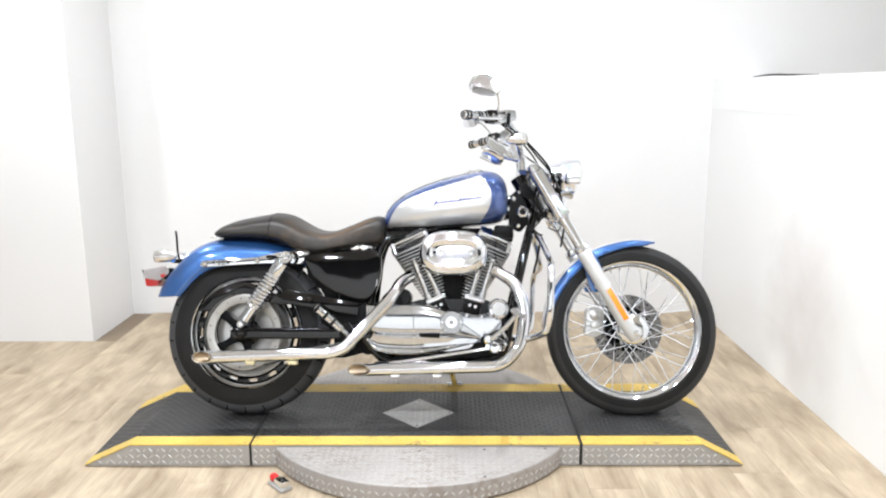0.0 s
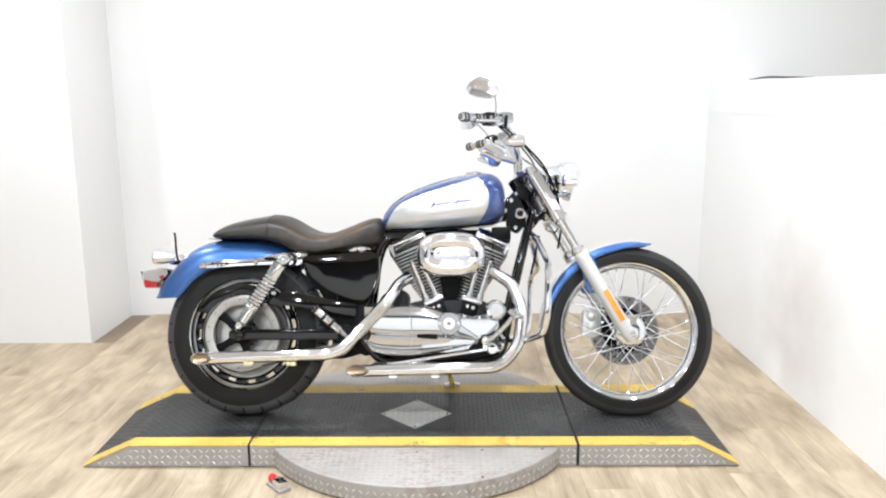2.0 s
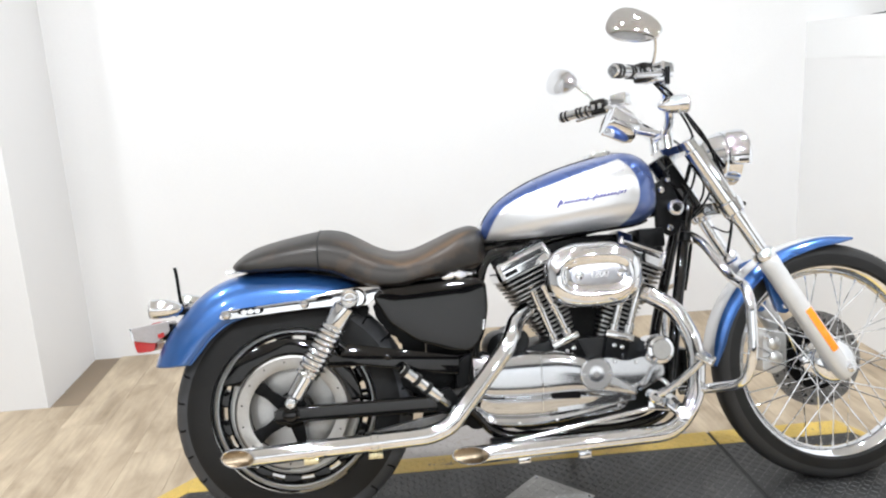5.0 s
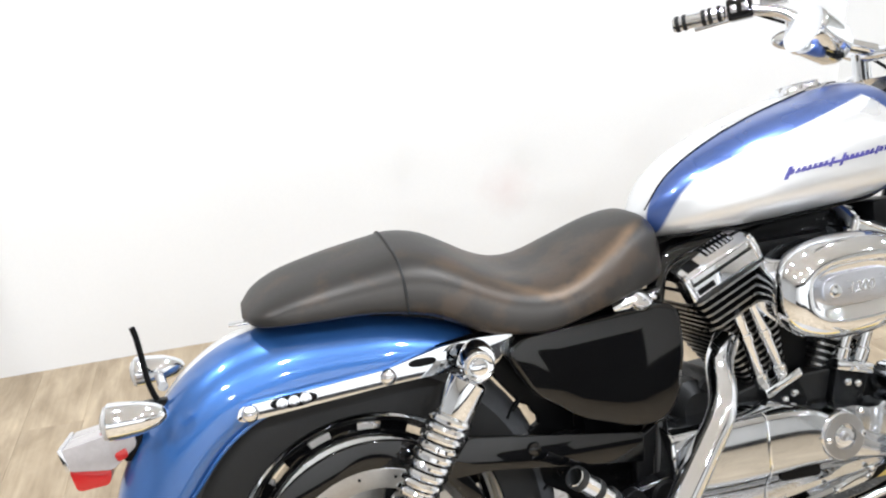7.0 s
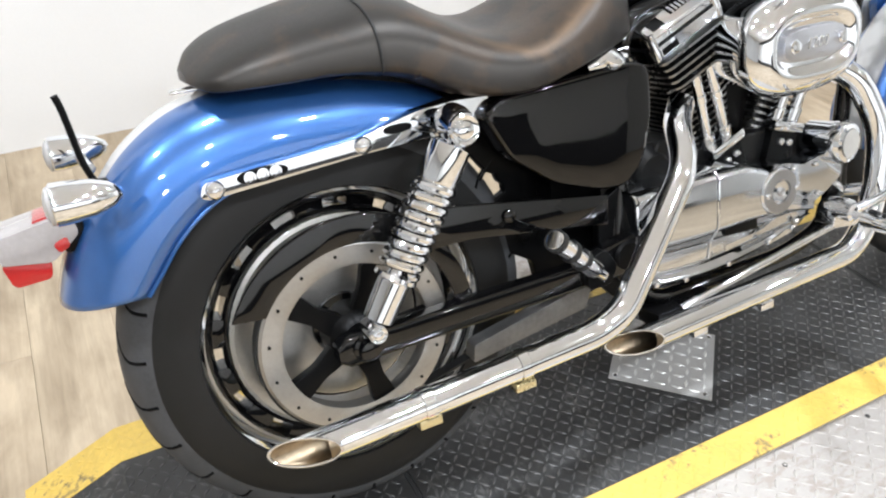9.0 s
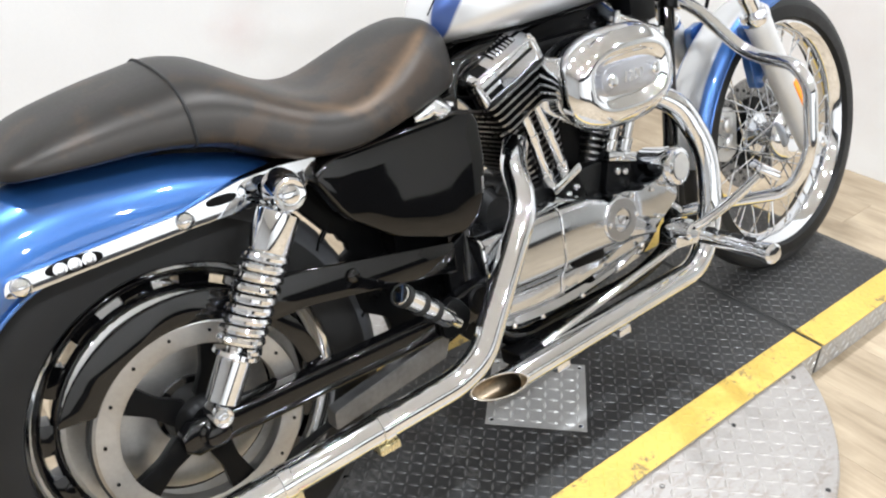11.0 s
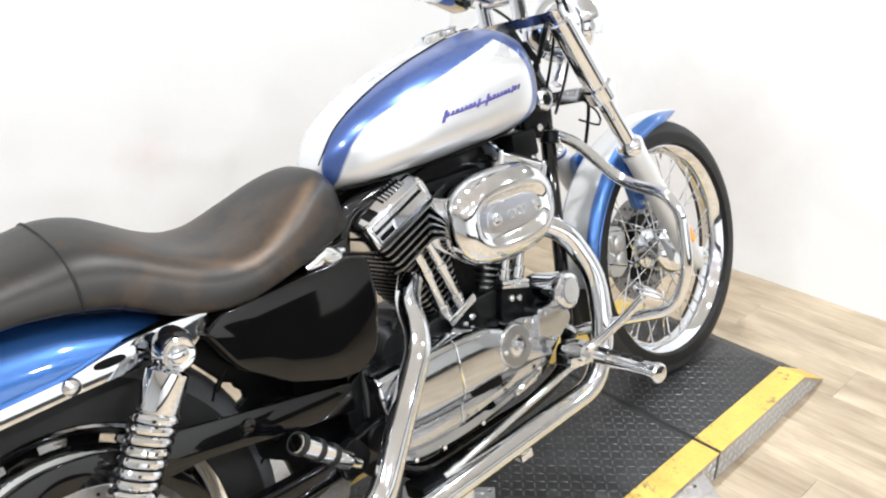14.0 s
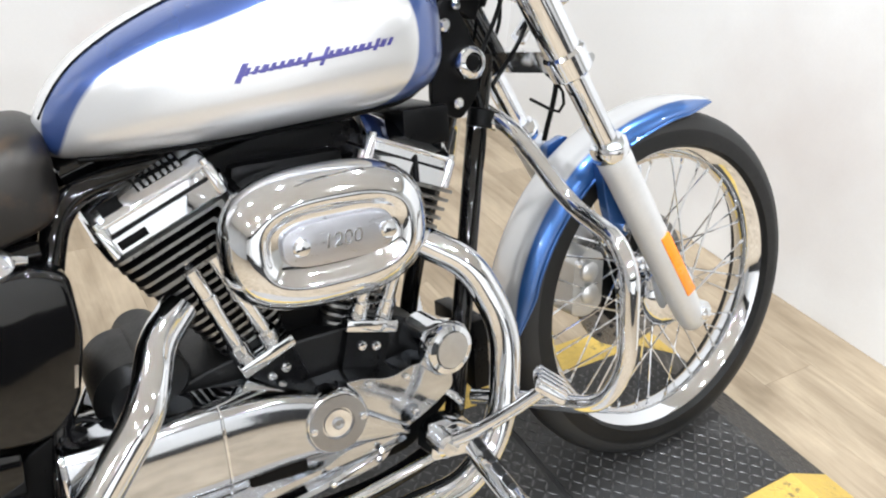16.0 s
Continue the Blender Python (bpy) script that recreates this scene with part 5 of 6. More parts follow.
# -- rear suspension --
for s in (-1, 1):
    top, low = Vector((0.180, 0.166 * s, 0.612)), Vector((0.014, 0.165 * s, 0.359))
    d = (low - top).normalized()
    n = (low - top).length
    shock = part("shock_absorber", rod(top + d * 0.02, low - d * 0.02, 0.0145, 20), CHROME_WORN, bike, "chrome coil-over shock absorber")
    part("top_sleeve", lathe(top + d * 0.022, d, [(0, 0.020), (0.004, 0.029), (0.055, 0.030), (0.060, 0.027)], 32), CHROME, shock)
    part("lower_sleeve", lathe(low - d * 0.085, d, [(0, 0.031), (0.006, 0.032), (0.010, 0.0235), (0.068, 0.0225), (0.072, 0.014)], 32), CHROME, shock)
    _, u, v = basis(d)
    turns, l0, l1 = 9.5, 0.080, n - 0.088
    coil = [top + d * (l0 + (l1 - l0) * k / 200) + (u * math.cos(2 * math.pi * turns * k / 200) + v * math.sin(2 * math.pi * turns * k / 200)) * 0.0265 for k in range(201)]
    part("coil_spring", tube(coil, 0.0066, 9), CHROME, shock)
    for p, r in ((top, 0.0235), (low, 0.0145)):
        part("eyelet", lathe(p + Vector((0, -0.018 * s, 0)), (0, s, 0), [(0, r), (0.03, r), (0.034, r * 0.9)], 28), CHROME, shock)
        part("cap_nut", lathe(p + Vector((0, 0.0145 * s, 0)), (0, s, 0), [(0, r * 0.98), (0.005, r * 0.98), (0.008, r * 0.86), (0.006, r * 0.66), (0.006, r * 0.52), (0.011, r * 0.48), (0.0125, r * 0.3), (0.013, 0.001)], 24), CHROME, shock)
    strut_out = rounded([(-0.166, 0.585), (-0.160, 0.603), (0.055, 0.617), (0.140, 0.636), (0.205, 0.640), (0.258, 0.637), (0.262, 0.626), (0.222, 0.590), (0.160, 0.596), (0.055, 0.593), (-0.155, 0.580)], 0.012, 5)
    strut = part("fender_strut", prism(strut_out, s * 0.094, s * 0.116, 0.006, 3), CHROME, bike, "chrome fender strut")
    part("strut_boss", lathe((0.196, s * 0.112, 0.612), (0, s, 0), [(0, 0.027), (0.026, 0.024), (0.034, 0.020)], 26), CHROME, strut)
    for x, z in ((-0.146, 0.592), (0.058, 0.6065)):
        part("strut_bolt", lathe((x, s * 0.115, z), (0, s, 0), [(0, 0.0125), (0.006, 0.012), (0.010, 0.009), (0.012, 0.002)], 20), CHROME, strut)
    emblem = part("strut_emblem", prism(oval(-0.083, 0.5985, 0.034, 0.0100, 2.2, 32), s * 0.115, s * 0.1175, 0.001, 2), BLACK_SATIN, strut, "dark oval emblem with chrome round marks")
    for k in (-1, 0, 1):
        part("emblem_shape", lathe((-0.083 + 0.017 * k, s * 0.1170, 0.5985 + 0.0007 * k), (0, s, 0), [(0, 0.0088), (0.0022, 0.0082), (0.0024, 0.0048), (0.0006, 0.0042)], 20), CHROME, emblem)
    part("strut_slot", prism(oval(0.112, 0.6185, 0.022, 0.0065, 2.4, 24), s * 0.115, s * 0.1168, 0.0008, 1), BLACK_SATIN, strut, "dark slot in the strut")

# -- tail --
PALE_LENS = surface("clear_lamp_plastic", (0.31, 0.285, 0.28), 0.16, 0.0, 0.12, 25, 160, 0.15, 0.0005, coat=0.6)
tail = part("tail_lamp", prism(rounded([(-0.416, 0.573), (-0.318, 0.588), (-0.312, 0.560), (-0.350, 0.530), (-0.409, 0.540)], 0.008), -0.046, 0.046, 0.006, 3), PALE_LENS, bike, "pale clear-topped tail lamp with a red lens")
part("lens", prism(rounded([(-0.410, 0.541), (-0.352, 0.533), (-0.357, 0.509), (-0.402, 0.507)], 0.008), -0.043, 0.043, 0.006, 3), RED, tail, "red plastic lens")
part("side_lens", prism(rounded([(-0.346, 0.553), (-0.328, 0.560), (-0.326, 0.546), (-0.341, 0.540)], 0.005), -0.0475, -0.043, 0.001), RED, tail, "small red side lens")
part("top_lens", prism(rounded([(-0.362, 0.5805), (-0.338, 0.5842), (-0.338, 0.5875), (-0.362, 0.584)], 0.001), -0.032, 0.032, 0.001), RED, tail, "red patch on the lamp's top")
part("lamp_rim", prism(rounded([(-0.4195, 0.574), (-0.414, 0.5745), (-0.4065, 0.541), (-0.4115, 0.540)], 0.001), -0.047, 0.047, 0.001), CHROME, tail)
part("tail_bracket", box((-0.335, -0.04, 0.535), (-0.305, 0.04, 0.580), 0.006), BLACK_SATIN, tail)
plate_arm = part("plate_bracket", tube(curve_points([(-0.276, -0.025, 0.612), (-0.285, -0.025, 0.640), (-0.290, -0.025, 0.690), (-0.2925, -0.025, 0.714), (-0.296, -0.026, 0.730)]), 0.0045, 8), BLACK_SATIN, bike, "bent black plate bracket")
part("bracket_foot", box((-0.30, -0.036, 0.600), (-0.262, -0.014, 0.617), 0.003), BLACK_SATIN, plate_arm)


def signal(x, y, z, label, back=True, arm_to=None):
    k = -1 if back else 1
    sig = part("turn_signal", lathe((x, y, z), (k, 0, 0.03), [(-0.045, 0.0005), (-0.042, 0.008), (-0.030, 0.016), (-0.010, 0.0225), (0.020, 0.0255), (0.032, 0.0255), (0.034, 0.0235)], 36), CHROME, bike, label)
    part("signal_lens", lathe((x + k * 0.034, y, z), (k, 0, 0.03), [(0, 0.0235), (0.004, 0.022), (0.008, 0.014), (0.0095, 0.001)], 28), surface("smoked_lens", (0.35, 0.34, 0.33), 0.12, 0.0, 0.1, 30, 300, 0.3, coat=0.6), sig)
    if arm_to:
        part("signal_stalk", rod((x, y, z), arm_to, 0.0085, 14), CHROME, sig)
    return sig


signal(-0.296, -0.134, 0.621, "chrome bullet turn signal on the rear fender", True, (-0.283, -0.080, 0.606))
signal(-0.290, 0.134, 0.632, "chrome bullet turn signal on the rear fender", True, (-0.279, 0.080, 0.612))

# -- foot controls and stand --


def banded_peg(p0, p1, r, label):
    p0, p1 = Vector(p0), Vector(p1)
    d = (p1 - p0).normalized()
    n = (p1 - p0).length
    peg = part("foot_peg", rod(p0, p1, r, 24, bevel=0.003), CHROME, bike, label)
    for f in (0.30, 0.58, 0.90):
        part("rubber_band", rod(p0 + d * n * f, p0 + d * (n * f + 0.012), r + 0.0012, 24), RUBBER_SOFT, peg)
    part("peg_clevis", rod(p0 - d * 0.03, p0 + d * 0.004, r * 0.6, 16), CHROME_WORN, peg)
    return peg


banded_peg((0.395, -0.162, 0.338), (0.300, -0.198, 0.425), 0.0165, "folded chrome passenger peg with rubber bands")
part("peg_mount", prism(rounded([(0.385, 0.30), (0.385, 0.35), (0.42, 0.365), (0.445, 0.33), (0.43, 0.30)], 0.012), -0.158, -0.14, 0.004), BLACK_SATIN, bike, "black passenger peg mount")
peg = part("rider_peg", rod((1.000, -0.190, 0.273), (0.966, -0.352, 0.277), 0.0165, 24, bevel=0.003), CHROME, bike, "chrome rider peg with rubber strips")
part("peg_end", lathe((0.969, -0.340, 0.2768), (-0.2, -1, 0.025), [(0, 0.0175), (0.012, 0.0195), (0.020, 0.019), (0.025, 0.014), (0.026, 0.002)], 26), CHROME, peg)
for k in range(4):
    part("peg_rib", rod(Vector((0.998, -0.200, 0.289)).lerp((0.971, -0.33, 0.2925), k / 4), Vector((0.998, -0.200, 0.289)).lerp((0.971, -0.33, 0.2925), k / 4 + 0.16), 0.006, 10), RUBBER_SOFT, peg)
control = part("control_mount", prism(rounded([(0.938, 0.262), (0.948, 0.304), (0.985, 0.312), (1.025, 0.285), (1.010, 0.252)], 0.012), -0.168, -0.125, 0.006), CHROME, bike, "chrome forward control mount")
part("pivot", lathe((0.952, -0.165, 0.298), (0, -1, 0), [(0, 0.017), (0.035, 0.017), (0.040, 0.012)], 24), CHROME, control)
pedal = part("brake_pedal", tube(curve_points([(0.952, -0.190, 0.300), (0.985, -0.215, 0.318), (1.020, -0.255, 0.356), (1.048, -0.285, 0.390)]), lambda t: 0.0105 - 0.002 * t, 14), CHROME, bike, "chrome brake pedal with a ribbed pad")
m = Matrix.Translation((1.056, -0.292, 0.398)) @ Matrix.Rotation(radians(-35), 4, "Z") @ Matrix.Rotation(radians(35), 4, "Y")
bm = box((-0.022, -0.026, -0.006), (0.022, 0.026, 0.006), 0.004)
bmesh.ops.transform(bm, matrix=m, verts=bm.verts)
part("pedal_pad", bm, CHROME, pedal)
for k in range(4):
    bm = box((-0.020, -0.021 + 0.012 * k, 0.0055), (0.020, -0.015 + 0.012 * k, 0.011), 0.001)
    bmesh.ops.transform(bm, matrix=m, verts=bm.verts)
    part("pad_rib", bm, CHROME, pedal)
part("brake_rod", rod((0.600, -0.158, 0.211), (0.952, -0.160, 0.264), 0.0065, 14), CHROME, bike, "chrome brake rod")
part("rod_end", rod((0.575, -0.158, 0.207), (0.612, -0.158, 0.213), 0.009, 12), CHROME_WORN, bike, "rear clevis of the brake rod")
FOOT = 0.275
stand = part("side_stand", tube([(0.800, 0.105, 0.205), (0.815, 0.19, 0.145), (0.828, FOOT, FOOT * 0.287 + 0.014)], 0.012, 16), CHROME_WORN, bike, "chrome side stand, folded out")
part("stand_foot", tube([(0.795, FOOT + 0.004, (FOOT + 0.004) * 0.287 + 0.010), (0.862, FOOT + 0.006, (FOOT + 0.006) * 0.287 + 0.010)], 0.009, 12), CHROME_WORN, stand)
part("stand_spring", tube([(0.75, 0.10, 0.195), (0.80, 0.15, 0.150)], 0.008, 10), BLACK_SATIN, stand)

# engine guard
guard = [(1.140, -0.035, 0.722), (1.160, -0.085, 0.695), (1.196, -0.175, 0.588), (1.178, -0.285, 0.570), (1.174, -0.316, 0.530), (1.170, -0.316, 0.400), (1.158, -0.278, 0.325), (1.105, -0.150, 0.300), (1.060, -0.090, 0.292)]
bar = part("engine_guard", tube(bend_points(guard, 0.045), 0.0128, 22), CHROME, bike, "chrome tubular engine guard")
part("engine_guard", tube(bend_points([(x, -y, z) for x, y, z in guard], 0.045), 0.0128, 22), CHROME, bike, "chrome tubular engine guard")
part("guard_clamp", lathe((1.130, -0.046, 0.712), (0.25, 0.05, 0.97), [(-0.014, 0.018), (-0.012, 0.021), (0.012, 0.021), (0.014, 0.018)], 24), BLACK_SATIN, bar)

# -- fork and front fender --


def fork_x(z):
    return 1.517 - 0.577 * (z - 0.305)


RAKE = Vector((-0.577, 0, 1)).normalized()
for s in (-1, 1):
    y = 0.113 * s
    low = Vector((fork_x(0.305), y, 0.305))
    leg = part("fork_leg", lathe(low - RAKE * 0.012, RAKE, [(0, 0.017), (0.006, 0.022), (0.030, 0.026), (0.10, 0.0275), (0.360, 0.0275), (0.375, 0.0285), (0.395, 0.0285), (0.400, 0.026)], 36), SLIDER, bike, "satin grey fork slider")
    part("dust_seal", lathe(low + RAKE * 0.382, RAKE, [(0, 0.029), (0.004, 0.031), (0.020, 0.031), (0.028, 0.025)], 32), CHROME, leg)
    part("fork_tube", rod(low + RAKE * 0.39, Vector((fork_x(0.965), y, 0.965)), 0.0195, 28), CHROME, leg)
    part("fork_shroud", rod(Vector((fork_x(0.800), y, 0.800)), Vector((fork_x(0.950), y, 0.950)), 0.0275, 32, bevel=0.003), CHROME, leg)
    part("clamp_ring", rod(Vector((fork_x(0.768), y, 0.768)), Vector((fork_x(0.803), y, 0.803)), 0.0325, 32, bevel=0.004), CHROME, leg)
    part("pinch_bolt", rod(Vector((fork_x(0.786) + 0.026, y - 0.022, 0.79)), Vector((fork_x(0.786) + 0.026, y + 0.022, 0.79)), 0.007, 12), CHROME, leg)
    part("cap_nut", lathe(Vector((fork_x(0.965), y, 0.965)), RAKE, [(0, 0.021), (0.010, 0.021), (0.016, 0.014), (0.018, 0.002)], 24), CHROME, leg)
    part("axle_boss", lathe((1.5225, y - 0.022, 0.322), (0, 1, 0), [(0, 0.019), (0.004, 0.021), (0.040, 0.021), (0.044, 0.019)], 28), SLIDER, leg)
    part("axle_end", lathe((1.5225, y + 0.022 * s, 0.322), (0, s, 0), [(0, 0.012), (0.006, 0.012), (0.010, 0.008), (0.011, 0.002)], 20), CHROME, leg)
    # reflector along the slider
    mid = Vector((fork_x(0.431) + 0.006, y + 0.0255 * s, 0.431))
    m = Matrix.Translation(mid) @ Matrix.Rotation(math.atan2(-0.577, 1), 4, "Y")
    bm = box((-0.0105, -0.004, -0.068), (0.0105, 0.004, 0.068), 0.003)
    bmesh.ops.transform(bm, matrix=m, verts=bm.verts)
    part("reflector", bm, ORANGE, leg, "amber reflector strip")
    # painted bracket between fender and slider
    part("fender_bracket", prism(rounded([(1.330, 0.625), (1.378, 0.640), (1.410, 0.560), (1.392, 0.478), (1.362, 0.482), (1.345, 0.540)], 0.012), s * 0.060, s * 0.080, 0.005, 3), BLUE_PAINT, bike, "blue front fender bracket")
    part("bracket_bolt", lathe((1.382, s * 0.080, 0.500), (0, s, 0), [(0, 0.008), (0.008, 0.008), (0.010, 0.004)], 14), CHROME, leg)

FR = 0.356
tops, lips = [], []
for k in range(13):
    a = radians(75 + 103 * k / 12)
    grow = 0.010 * max(0, 1 - k / 3)
    tops.append((FRONT.x + (FR + grow) * math.cos(a), FRONT.z + (FR + grow) * math.sin(a)))
    drop = 0.022 + 0.016 * math.sin(math.pi * k / 12)
    if k in (0, 12):
        drop = 0.010
    lips.append((FRONT.x + (FR + grow - drop) * math.cos(a), FRONT.z + (FR + grow - drop) * math.sin(a)))
bm, rings = arch(tops, lips, lambda f: 0.060 * (0.72 + 0.28 * min(1, f * 9)) * (0.75 + 0.25 * min(1, (1 - f) * 9)), 21, 5, 2.4)
front_fender = solid(part("front_fender", bm, FRONT_PAINT, bike, "blue front fender with a silver crown"), 0.0035)
for side in (0, -1):
    part("lip_bead", tube([Vector(r[side]) for r in rings], 0.0026, 7), BLUE_PAINT, front_fender)

for z, half, reach, name in ((0.786, 0.016, 0.026, "lower_clamp"), (0.958, 0.010, 0.022, "upper_clamp")):
    x = fork_x(z)
    own = loft([[(x - 0.577 * h + a, b, z + h) for a, b in rounded([(-0.052, -0.030), (-reach - 0.004, -0.080), (-reach, -0.128), (reach, -0.128), (reach + 0.002, -0.080), (0.010, -0.050), (0.010, 0.050), (reach + 0.002, 0.080), (reach, 0.128), (-reach, 0.128), (-reach - 0.004, 0.080), (-0.052, 0.030)], 0.012, 4)] for h in (-half, half)])
    bmesh.ops.bevel(own, geom=[e for e in own.edges if e.calc_face_angle(0) > 0.7], offset=0.003, segments=2, affect="EDGES", clamp_overlap=True)
    part(name, own, CHROME_WORN, bike, "bright triple clamp")

# -- headlamp --
lamp_c = Vector((1.266, 0, 0.937))
headlamp = part("headlamp", lathe(lamp_c, (1, 0, -0.03), [(-0.088, 0.001), (-0.086, 0.016), (-0.072, 0.038), (-0.050, 0.060), (-0.012, 0.072), (-0.010, 0.0745), (0.000, 0.0745), (0.002, 0.073), (0.022, 0.0755), (0.030, 0.079), (0.040, 0.079), (0.043, 0.0745)], 56), CHROME, bike, "chrome bullet headlamp")
part("lens", lathe(lamp_c + Vector((0.041, 0, -0.001)), (1, 0, -0.03), [(0, 0.074), (0.006, 0.064), (0.012, 0.045), (0.015, 0.02), (0.0155, 0.001)], 48), surface("headlamp_glass", (0.80, 0.82, 0.84), 0.06, 0.0, 0.04, 30, 300, 0.1, coat=1.0), headlamp, "clear headlamp lens")
visor = [[(lamp_c.x + h, r * math.sin(a), lamp_c.z + r * math.cos(a)) for a in (radians(-112 + 224 * k / 32) for k in range(33))] for h, r in ((0.000, 0.0765), (0.026, 0.081), (0.052, 0.0825), (0.062, 0.083))]
solid(part("visor", loft(visor, False, False), CHROME, headlamp), 0.002)
part("lamp_bracket", tube(curve_points([(1.268, 0, 0.868), (1.262, 0, 0.845), (1.235, 0, 0.815)]), 0.013, 14), CHROME, headlamp)
part("lamp_harness", tube(curve_points([(1.215, -0.02, 0.935), (1.190, -0.045, 0.955), (1.165, -0.05, 0.93), (1.150, -0.03, 0.87)]), 0.006, 10), BLACK_SATIN, bike, "black headlamp wiring")

# -- bars and controls --
bars = [(0.855, -0.379, 1.113), (0.925, -0.318, 1.122), (0.985, -0.265, 1.132), (1.045, -0.205, 1.120), (1.085, -0.125, 1.035), (1.095, -0.055, 1.012), (1.100, 0.055, 1.014), (1.098, 0.125, 1.045), (1.070, 0.205, 1.140), (1.020, 0.270, 1.164), (0.962, 0.325, 1.166), (0.900, 0.382, 1.162)]
bar_line = bend_points(bars, 0.05)
handlebar = part("handlebar", tube(bar_line, 0.0127, 20), CHROME, bike, "swept-back chrome handlebar")
for s in (-1, 1):
    part("riser", rod((1.100 - 0.0, 0.05 * s, 0.965), (1.098, 0.05 * s, 1.022), 0.017, 20, bevel=0.003), CHROME, handlebar)
for a, b in ((bars[0], bars[1]), (bars[-1], bars[-2])):
    a, b = Vector(a), Vector(b)
    d = (b - a).normalized()
    grip = part("grip", rod(a, a + d * 0.118, 0.0165, 26, bevel=0.003), CHROME, bike, "chrome grip with black rubber bands")
    for f in (0.008, 0.024, 0.066, 0.080, 0.100):
        part("grip_band", rod(a + d * f, a + d * (f + 0.009), 0.0182, 26, bevel=0.001), RUBBER_SOFT, grip)
    c = a + d * 0.148
    turn = d.to_track_quat("X", "Z").to_matrix().to_4x4()
    bm = box((-0.027, -0.020, -0.024), (0.027, 0.020, 0.024), 0.008, 3)
    bmesh.ops.transform(bm, matrix=Matrix.Translation(c) @ turn, verts=bm.verts)
    house = part("switch_housing", bm, BLACK_GLOSS, bike, "black switch housing with bright buttons")
    for k in (-1, 1):
        bm = box((-0.007 + 0.012 * k, -0.024, -0.009), (0.007 + 0.012 * k, 0.024, 0.009), 0.003)
        bmesh.ops.transform(bm, matrix=Matrix.Translation(c) @ turn, verts=bm.verts)
        part("button", bm, CHROME_WORN, house)
    # lever ahead of the grip
    tip = a + Vector((0.052, 0, -0.014)) + d * 0.004
    root = c + d * 0.030 + Vector((0.030, 0, -0.004))
    part("lever", tube(curve_points([root, root.lerp(tip, 0.35) + Vector((0.018, 0, 0)), root.lerp(tip, 0.75) + Vector((0.008, 0, 0)), tip]), lambda t: 0.0078 - 0.002 * t, 12), CHROME, bike, "chrome hand lever")
    # reservoir or clutch perch
    bm = box((-0.026, -0.024, -0.020), (0.030, 0.024, 0.020), 0.007, 3)
    bmesh.ops.transform(bm, matrix=Matrix.Translation(c + d * 0.056 + Vector((0.016, 0, 0.008))) @ turn, verts=bm.verts)
    part("lever_perch", bm, CHROME, bike, "chrome lever perch")


def mirror(base, center, normal, label, way=-1):
    center, n = Vector(center), Vector(normal).normalized()
    up = Vector((0.70, 0, 1))
    up = (up - n * up.dot(n)).normalized()
    side = n.cross(up)
    rings = []
    for h, k in ((-0.022, 0.05), (-0.020, 0.45), (-0.012, 0.80), (-0.002, 0.97), (0.004, 1.0), (0.007, 0.985)):
        rings.append([center + n * h + side * (x * k) + up * (z * k * (1 + 0.22 * x / 0.062)) for x, z in oval(0, 0, 0.077, 0.044, 2.3, 40)])
    glass = part("mirror", loft(rings), CHROME, bike, label)
    part("mirror_glass", loft([[center + n * h + side * (x * k) + up * (z * k * (1 + 0.22 * x / 0.062)) for x, z in oval(0, 0, 0.077, 0.044, 2.3, 40)] for h, k in ((0.0072, 0.94), (0.0135, 0.75), (0.0190, 0.5), (0.0222, 0.25), (0.0232, 0.02))], True, False), surface("mirror_glass", (0.75, 0.76, 0.78), 0.02, 1.0, 0.02, 5, 40, 0.0), glass)
    foot = center + side * (0.060 * way) - up * 0.004 - n * 0.006
    part("mirror_stem", tube(curve_points([base, Vector(base).lerp(foot, 0.5) + Vector((0.006, 0, 0.0)), foot]), 0.0052, 12), CHROME, glass)
    return glass


mirror((0.985, -0.280, 1.135), (0.944, -0.305, 1.240), (-0.50, -0.80, 0.30), "chrome oval mirror on a curved stem")
mirror((1.000, 0.285, 1.180), (0.912, 0.360, 1.278), (-0.80, -0.45, 0.20), "chrome oval mirror on a curved stem")
signal(1.062, -0.215, 1.058, "chrome bullet turn signal under the handlebar", False, (1.050, -0.200, 1.105))
signal(1.080, 0.222, 1.085, "chrome bullet turn signal under the handlebar", False, (1.070, 0.205, 1.135))

turn = Matrix.Translation((1.000, -0.272, 1.118)) @ Matrix.Rotation(radians(42), 4, "Z") @ Matrix.Rotation(radians(-8), 4, "Y")
bm = box((-0.034, -0.022, -0.014), (0.034, 0.022, 0.014), 0.005, 3)
bmesh.ops.transform(bm, matrix=turn, verts=bm.verts)
reservoir = part("brake_reservoir", bm, CHROME, bike, "chrome brake fluid reservoir beside the grip")
bm = box((-0.030, -0.019, 0.0142), (0.030, 0.019, 0.019), 0.002, 2)
bmesh.ops.transform(bm, matrix=turn, verts=bm.verts)
part("reservoir_lid", bm, CHROME, reservoir)
part("hose_fitting", rod((1.026, -0.278, 1.098), (1.030, -0.276, 1.142), 0.007, 12), BLACK_SATIN, reservoir)

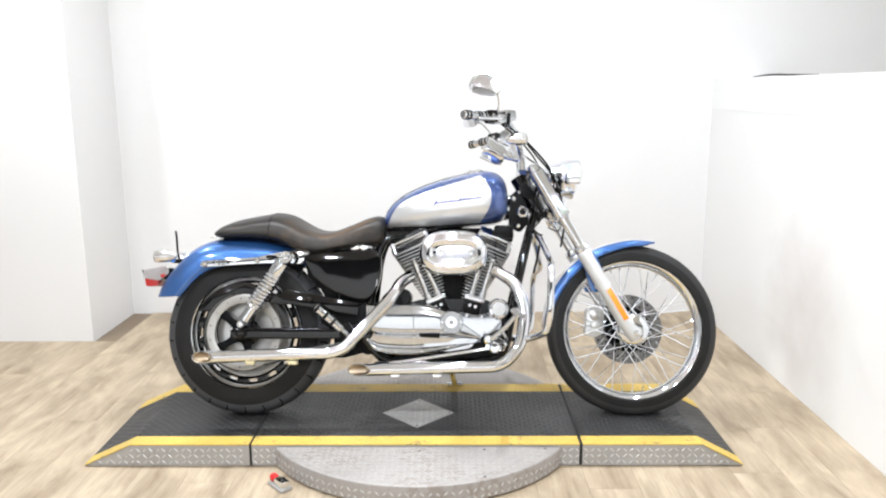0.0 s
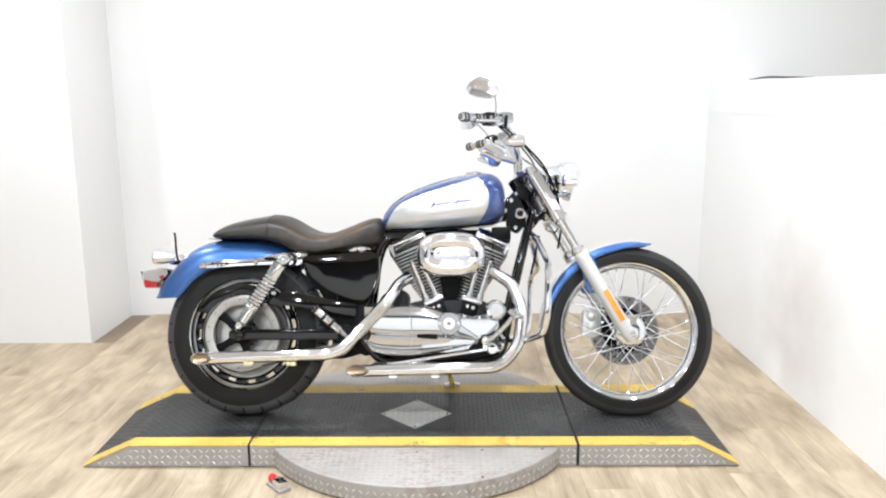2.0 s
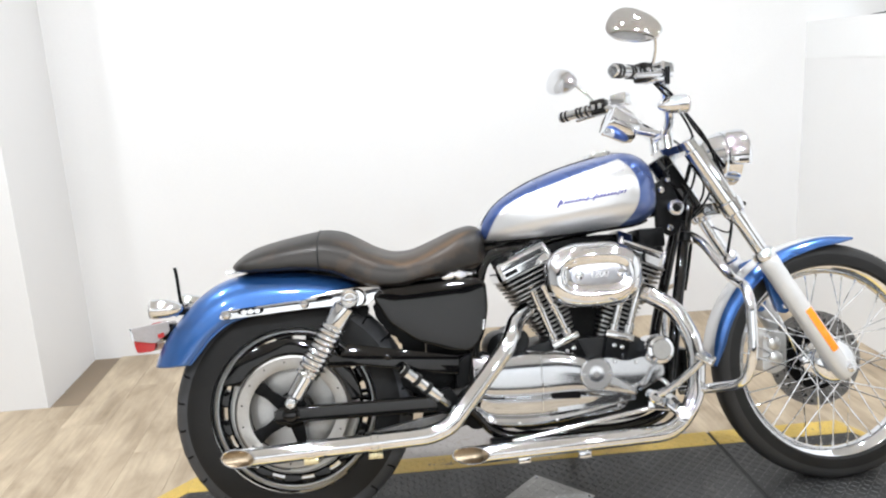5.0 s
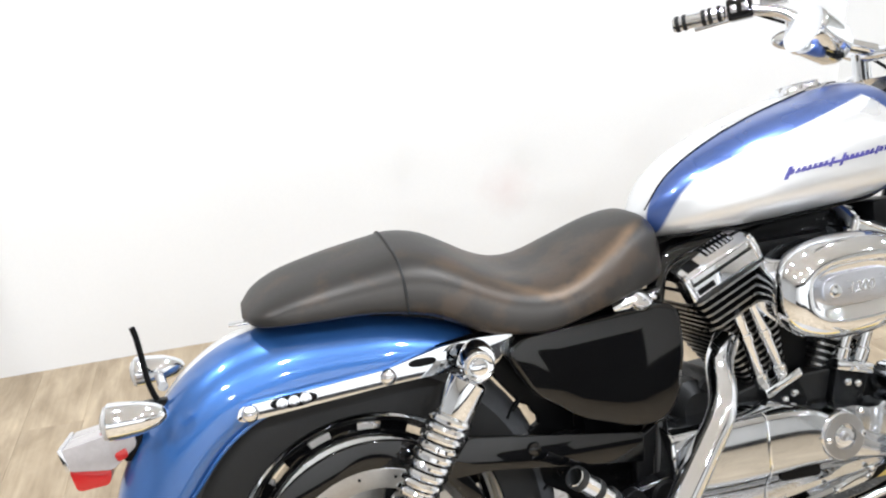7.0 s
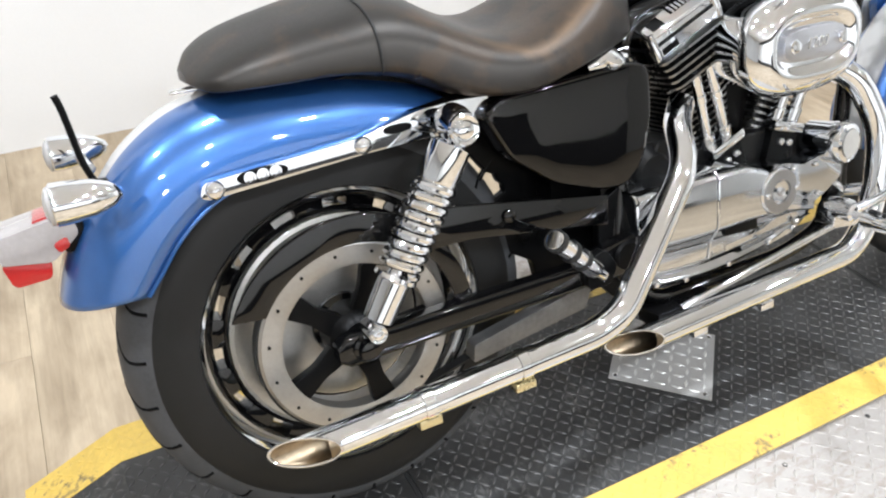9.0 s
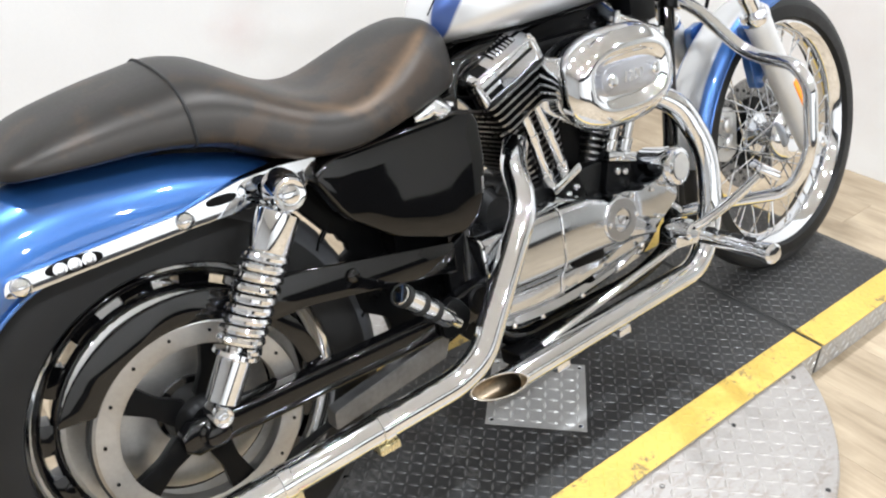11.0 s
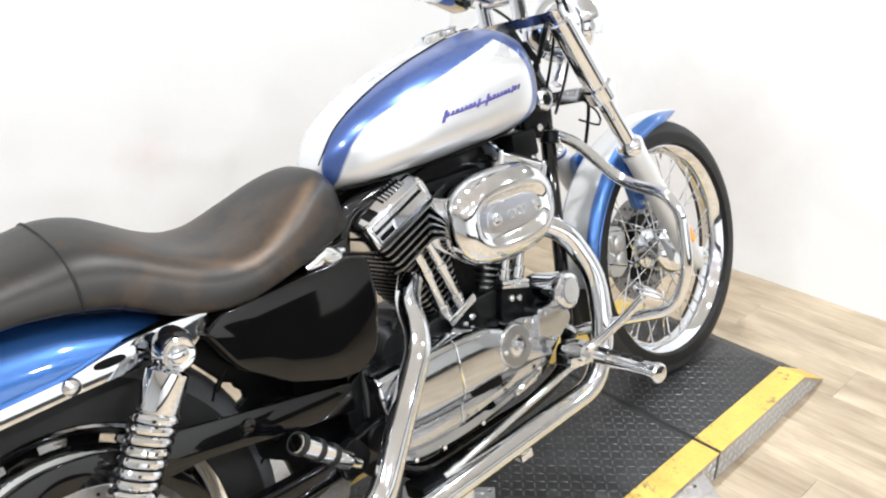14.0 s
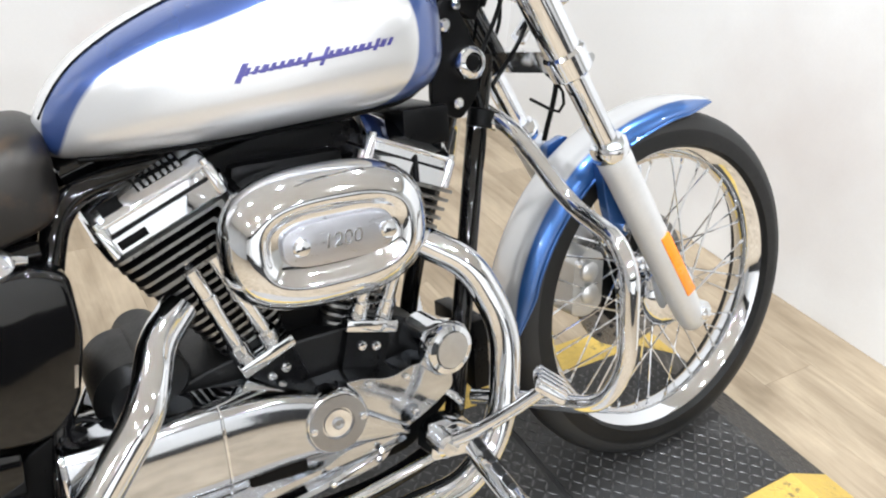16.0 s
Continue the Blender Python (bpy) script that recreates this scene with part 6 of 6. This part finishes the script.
gauge_c = Vector((0.985, 0.030, 1.060))
gauge_n = Vector((-0.80, -0.05, 0.42)).normalized()
gauge = part("speedometer", lathe(gauge_c, gauge_n, [(-0.060, 0.012), (-0.055, 0.034), (-0.035, 0.044), (0.020, 0.047), (0.030, 0.049), (0.036, 0.047), (0.037, 0.043)], 44), CHROME, bike, "chrome cup speedometer")
part("dial", lathe(gauge_c + gauge_n * 0.034, gauge_n, [(0, 0.0435), (0.001, 0.0435), (0.0015, 0.001)], 40), surface("pale_dial", (0.27, 0.275, 0.27), 0.5, 0.0, 0.15, 40, 200, 0.05, shine=0.3), gauge, "pale dial under glass")
part("gauge_arm", tube(curve_points([(1.095, 0.01, 1.020), (1.060, 0.018, 1.032), (1.020, 0.028, 1.045)]), 0.013, 14), CHROME, gauge)

# -- cables and the clutter behind the neck --


def cable(points, r=0.0034, label="black control cable"):
    return part("cable", tube(curve_points(points), r, 9), BLACK_SATIN, bike, label)


cable([(0.985, -0.262, 1.118), (1.060, -0.215, 1.085), (1.140, -0.130, 1.020), (1.215, -0.085, 0.930), (1.205, -0.055, 0.830), (1.140, -0.065, 0.760)])
cable([(1.000, -0.250, 1.110), (1.075, -0.190, 1.060), (1.150, -0.110, 0.985), (1.165, -0.060, 0.880), (1.110, -0.060, 0.780)])
cable([(1.035, 0.262, 1.150), (1.115, 0.170, 1.080), (1.215, 0.080, 0.970), (1.230, 0.040, 0.850), (1.150, 0.030, 0.740)])
cable([(1.010, -0.240, 1.140), (1.090, -0.165, 1.075), (1.190, -0.095, 0.985), (1.240, -0.075, 0.880), (1.262, -0.060, 0.760), (1.250, -0.040, 0.66)], 0.0042, "black brake hose")
cable([(1.225, -0.080, 0.770), (1.245, -0.095, 0.740), (1.225, -0.110, 0.715), (1.195, -0.080, 0.735)], 0.0024)
cable([(1.10, -0.03, 0.82), (1.125, -0.055, 0.73), (1.115, -0.06, 0.64), (1.085, -0.06, 0.56)], 0.005)
cable([(1.150, 0.05, 0.56), (1.165, 0.05, 0.62), (1.185, 0.045, 0.72)], 0.005)
part("neck_panel", prism(rounded([(1.040, 0.742), (1.048, 0.862), (1.078, 0.892), (1.104, 0.846), (1.122, 0.800), (1.118, 0.750), (1.085, 0.715)], 0.014), -0.062, -0.050, 0.004), BLACK_SATIN, bike, "black neck cover plate")
key = part("ignition_switch", lathe((1.096, -0.060, 0.796), (0, -1, 0.05), [(0, 0.024), (0.020, 0.024), (0.026, 0.020), (0.028, 0.014), (0.024, 0.012), (0.024, 0.001)], 32), CHROME, bike, "round chrome ignition switch")
part("key_slot", lathe((1.096, -0.084, 0.797), (0, -1, 0.05), [(0, 0.0115), (0.003, 0.010), (0.0035, 0.001)], 20), BLACK_SATIN, key)
for x, z, r in ((1.062, 0.850, 0.009), (1.078, 0.742, 0.008), (1.082, 0.876, 0.007)):
    part("neck_bolt", lathe((x, -0.066, z), (0, -1, 0), [(0, r), (0.006, r), (0.009, r * 0.6)], 16), CHROME, bike, "chrome bolt on the neck plate")
part("neck_bracket", prism(rounded([(1.085, 0.905), (1.108, 0.925), (1.140, 0.880), (1.128, 0.850), (1.100, 0.868)], 0.008), -0.046, 0.046, 0.004), BLACK_SATIN, bike, "black steering neck bracket")
part("horn_clip", rod((1.118, -0.052, 0.715), (1.150, -0.058, 0.700), 0.011, 16, bevel=0.003), CHROME, bike, "small chrome clip under the neck")
part("coil_box", box((0.985, -0.075, 0.690), (1.060, 0.03, 0.745), 0.008), BLACK_SATIN, bike, "black coil box under the tank")
part("spark_lead", tube(curve_points([(1.00, -0.07, 0.70), (0.985, -0.10, 0.66), (0.99, -0.09, 0.60), (1.01, -0.07, 0.56)]), 0.005, 10), BLACK_SATIN, bike, "black spark plug lead")
part("coil_cover", box((0.66, -0.040, 0.690), (0.98, 0.040, 0.738), 0.01), BLACK_SATIN, bike, "black coil cover under the tank")
part("regulator", box((1.085, -0.06, 0.28), (1.115, 0.06, 0.40), 0.004), BLACK_SATIN, bike, "black finned regulator between the down tubes")

# ---- floor planks ----
PW, PL, GAP = 0.178, 1.22, 0.0003
plank = mesh_of(box((GAP, GAP, -0.006), (PW - GAP, PL - GAP, 0.0), 0.0005, 1), PLANK, False)


def lay(x, start, stop):
    """One row of planks from start down to stop, the last one cut to fit."""
    y = start
    while y > stop + 0.01:
        run = min(PL, y - stop)
        ob = piece("plank", plank, floor, Matrix.Translation((x, y - run, 0)))
        ob.scale = (1, run / PL, 1)
        y -= run


def row(x, back, shift):
    cut = PL * (0.08 + 0.84 * shift)
    top = piece("plank", plank, floor, Matrix.Translation((x, back - cut, 0)))
    top.scale = (1, cut / PL, 1)
    lay(x, back - cut, FRONT_END)


for i in range(int((RIGHT - LEFT_END) / PW) + 1):
    x = RIGHT - PW * (i + 1)
    row(x, BACK if x > JOG_X else JOG_Y, (i * 0.37) % 1.0)
for i in range(int((FAR_RIGHT - RIGHT) / PW) + 1):
    row(RIGHT + PW * i, BACK if i > 1 else HALF_END, (i * 0.43 + 0.2) % 1.0)
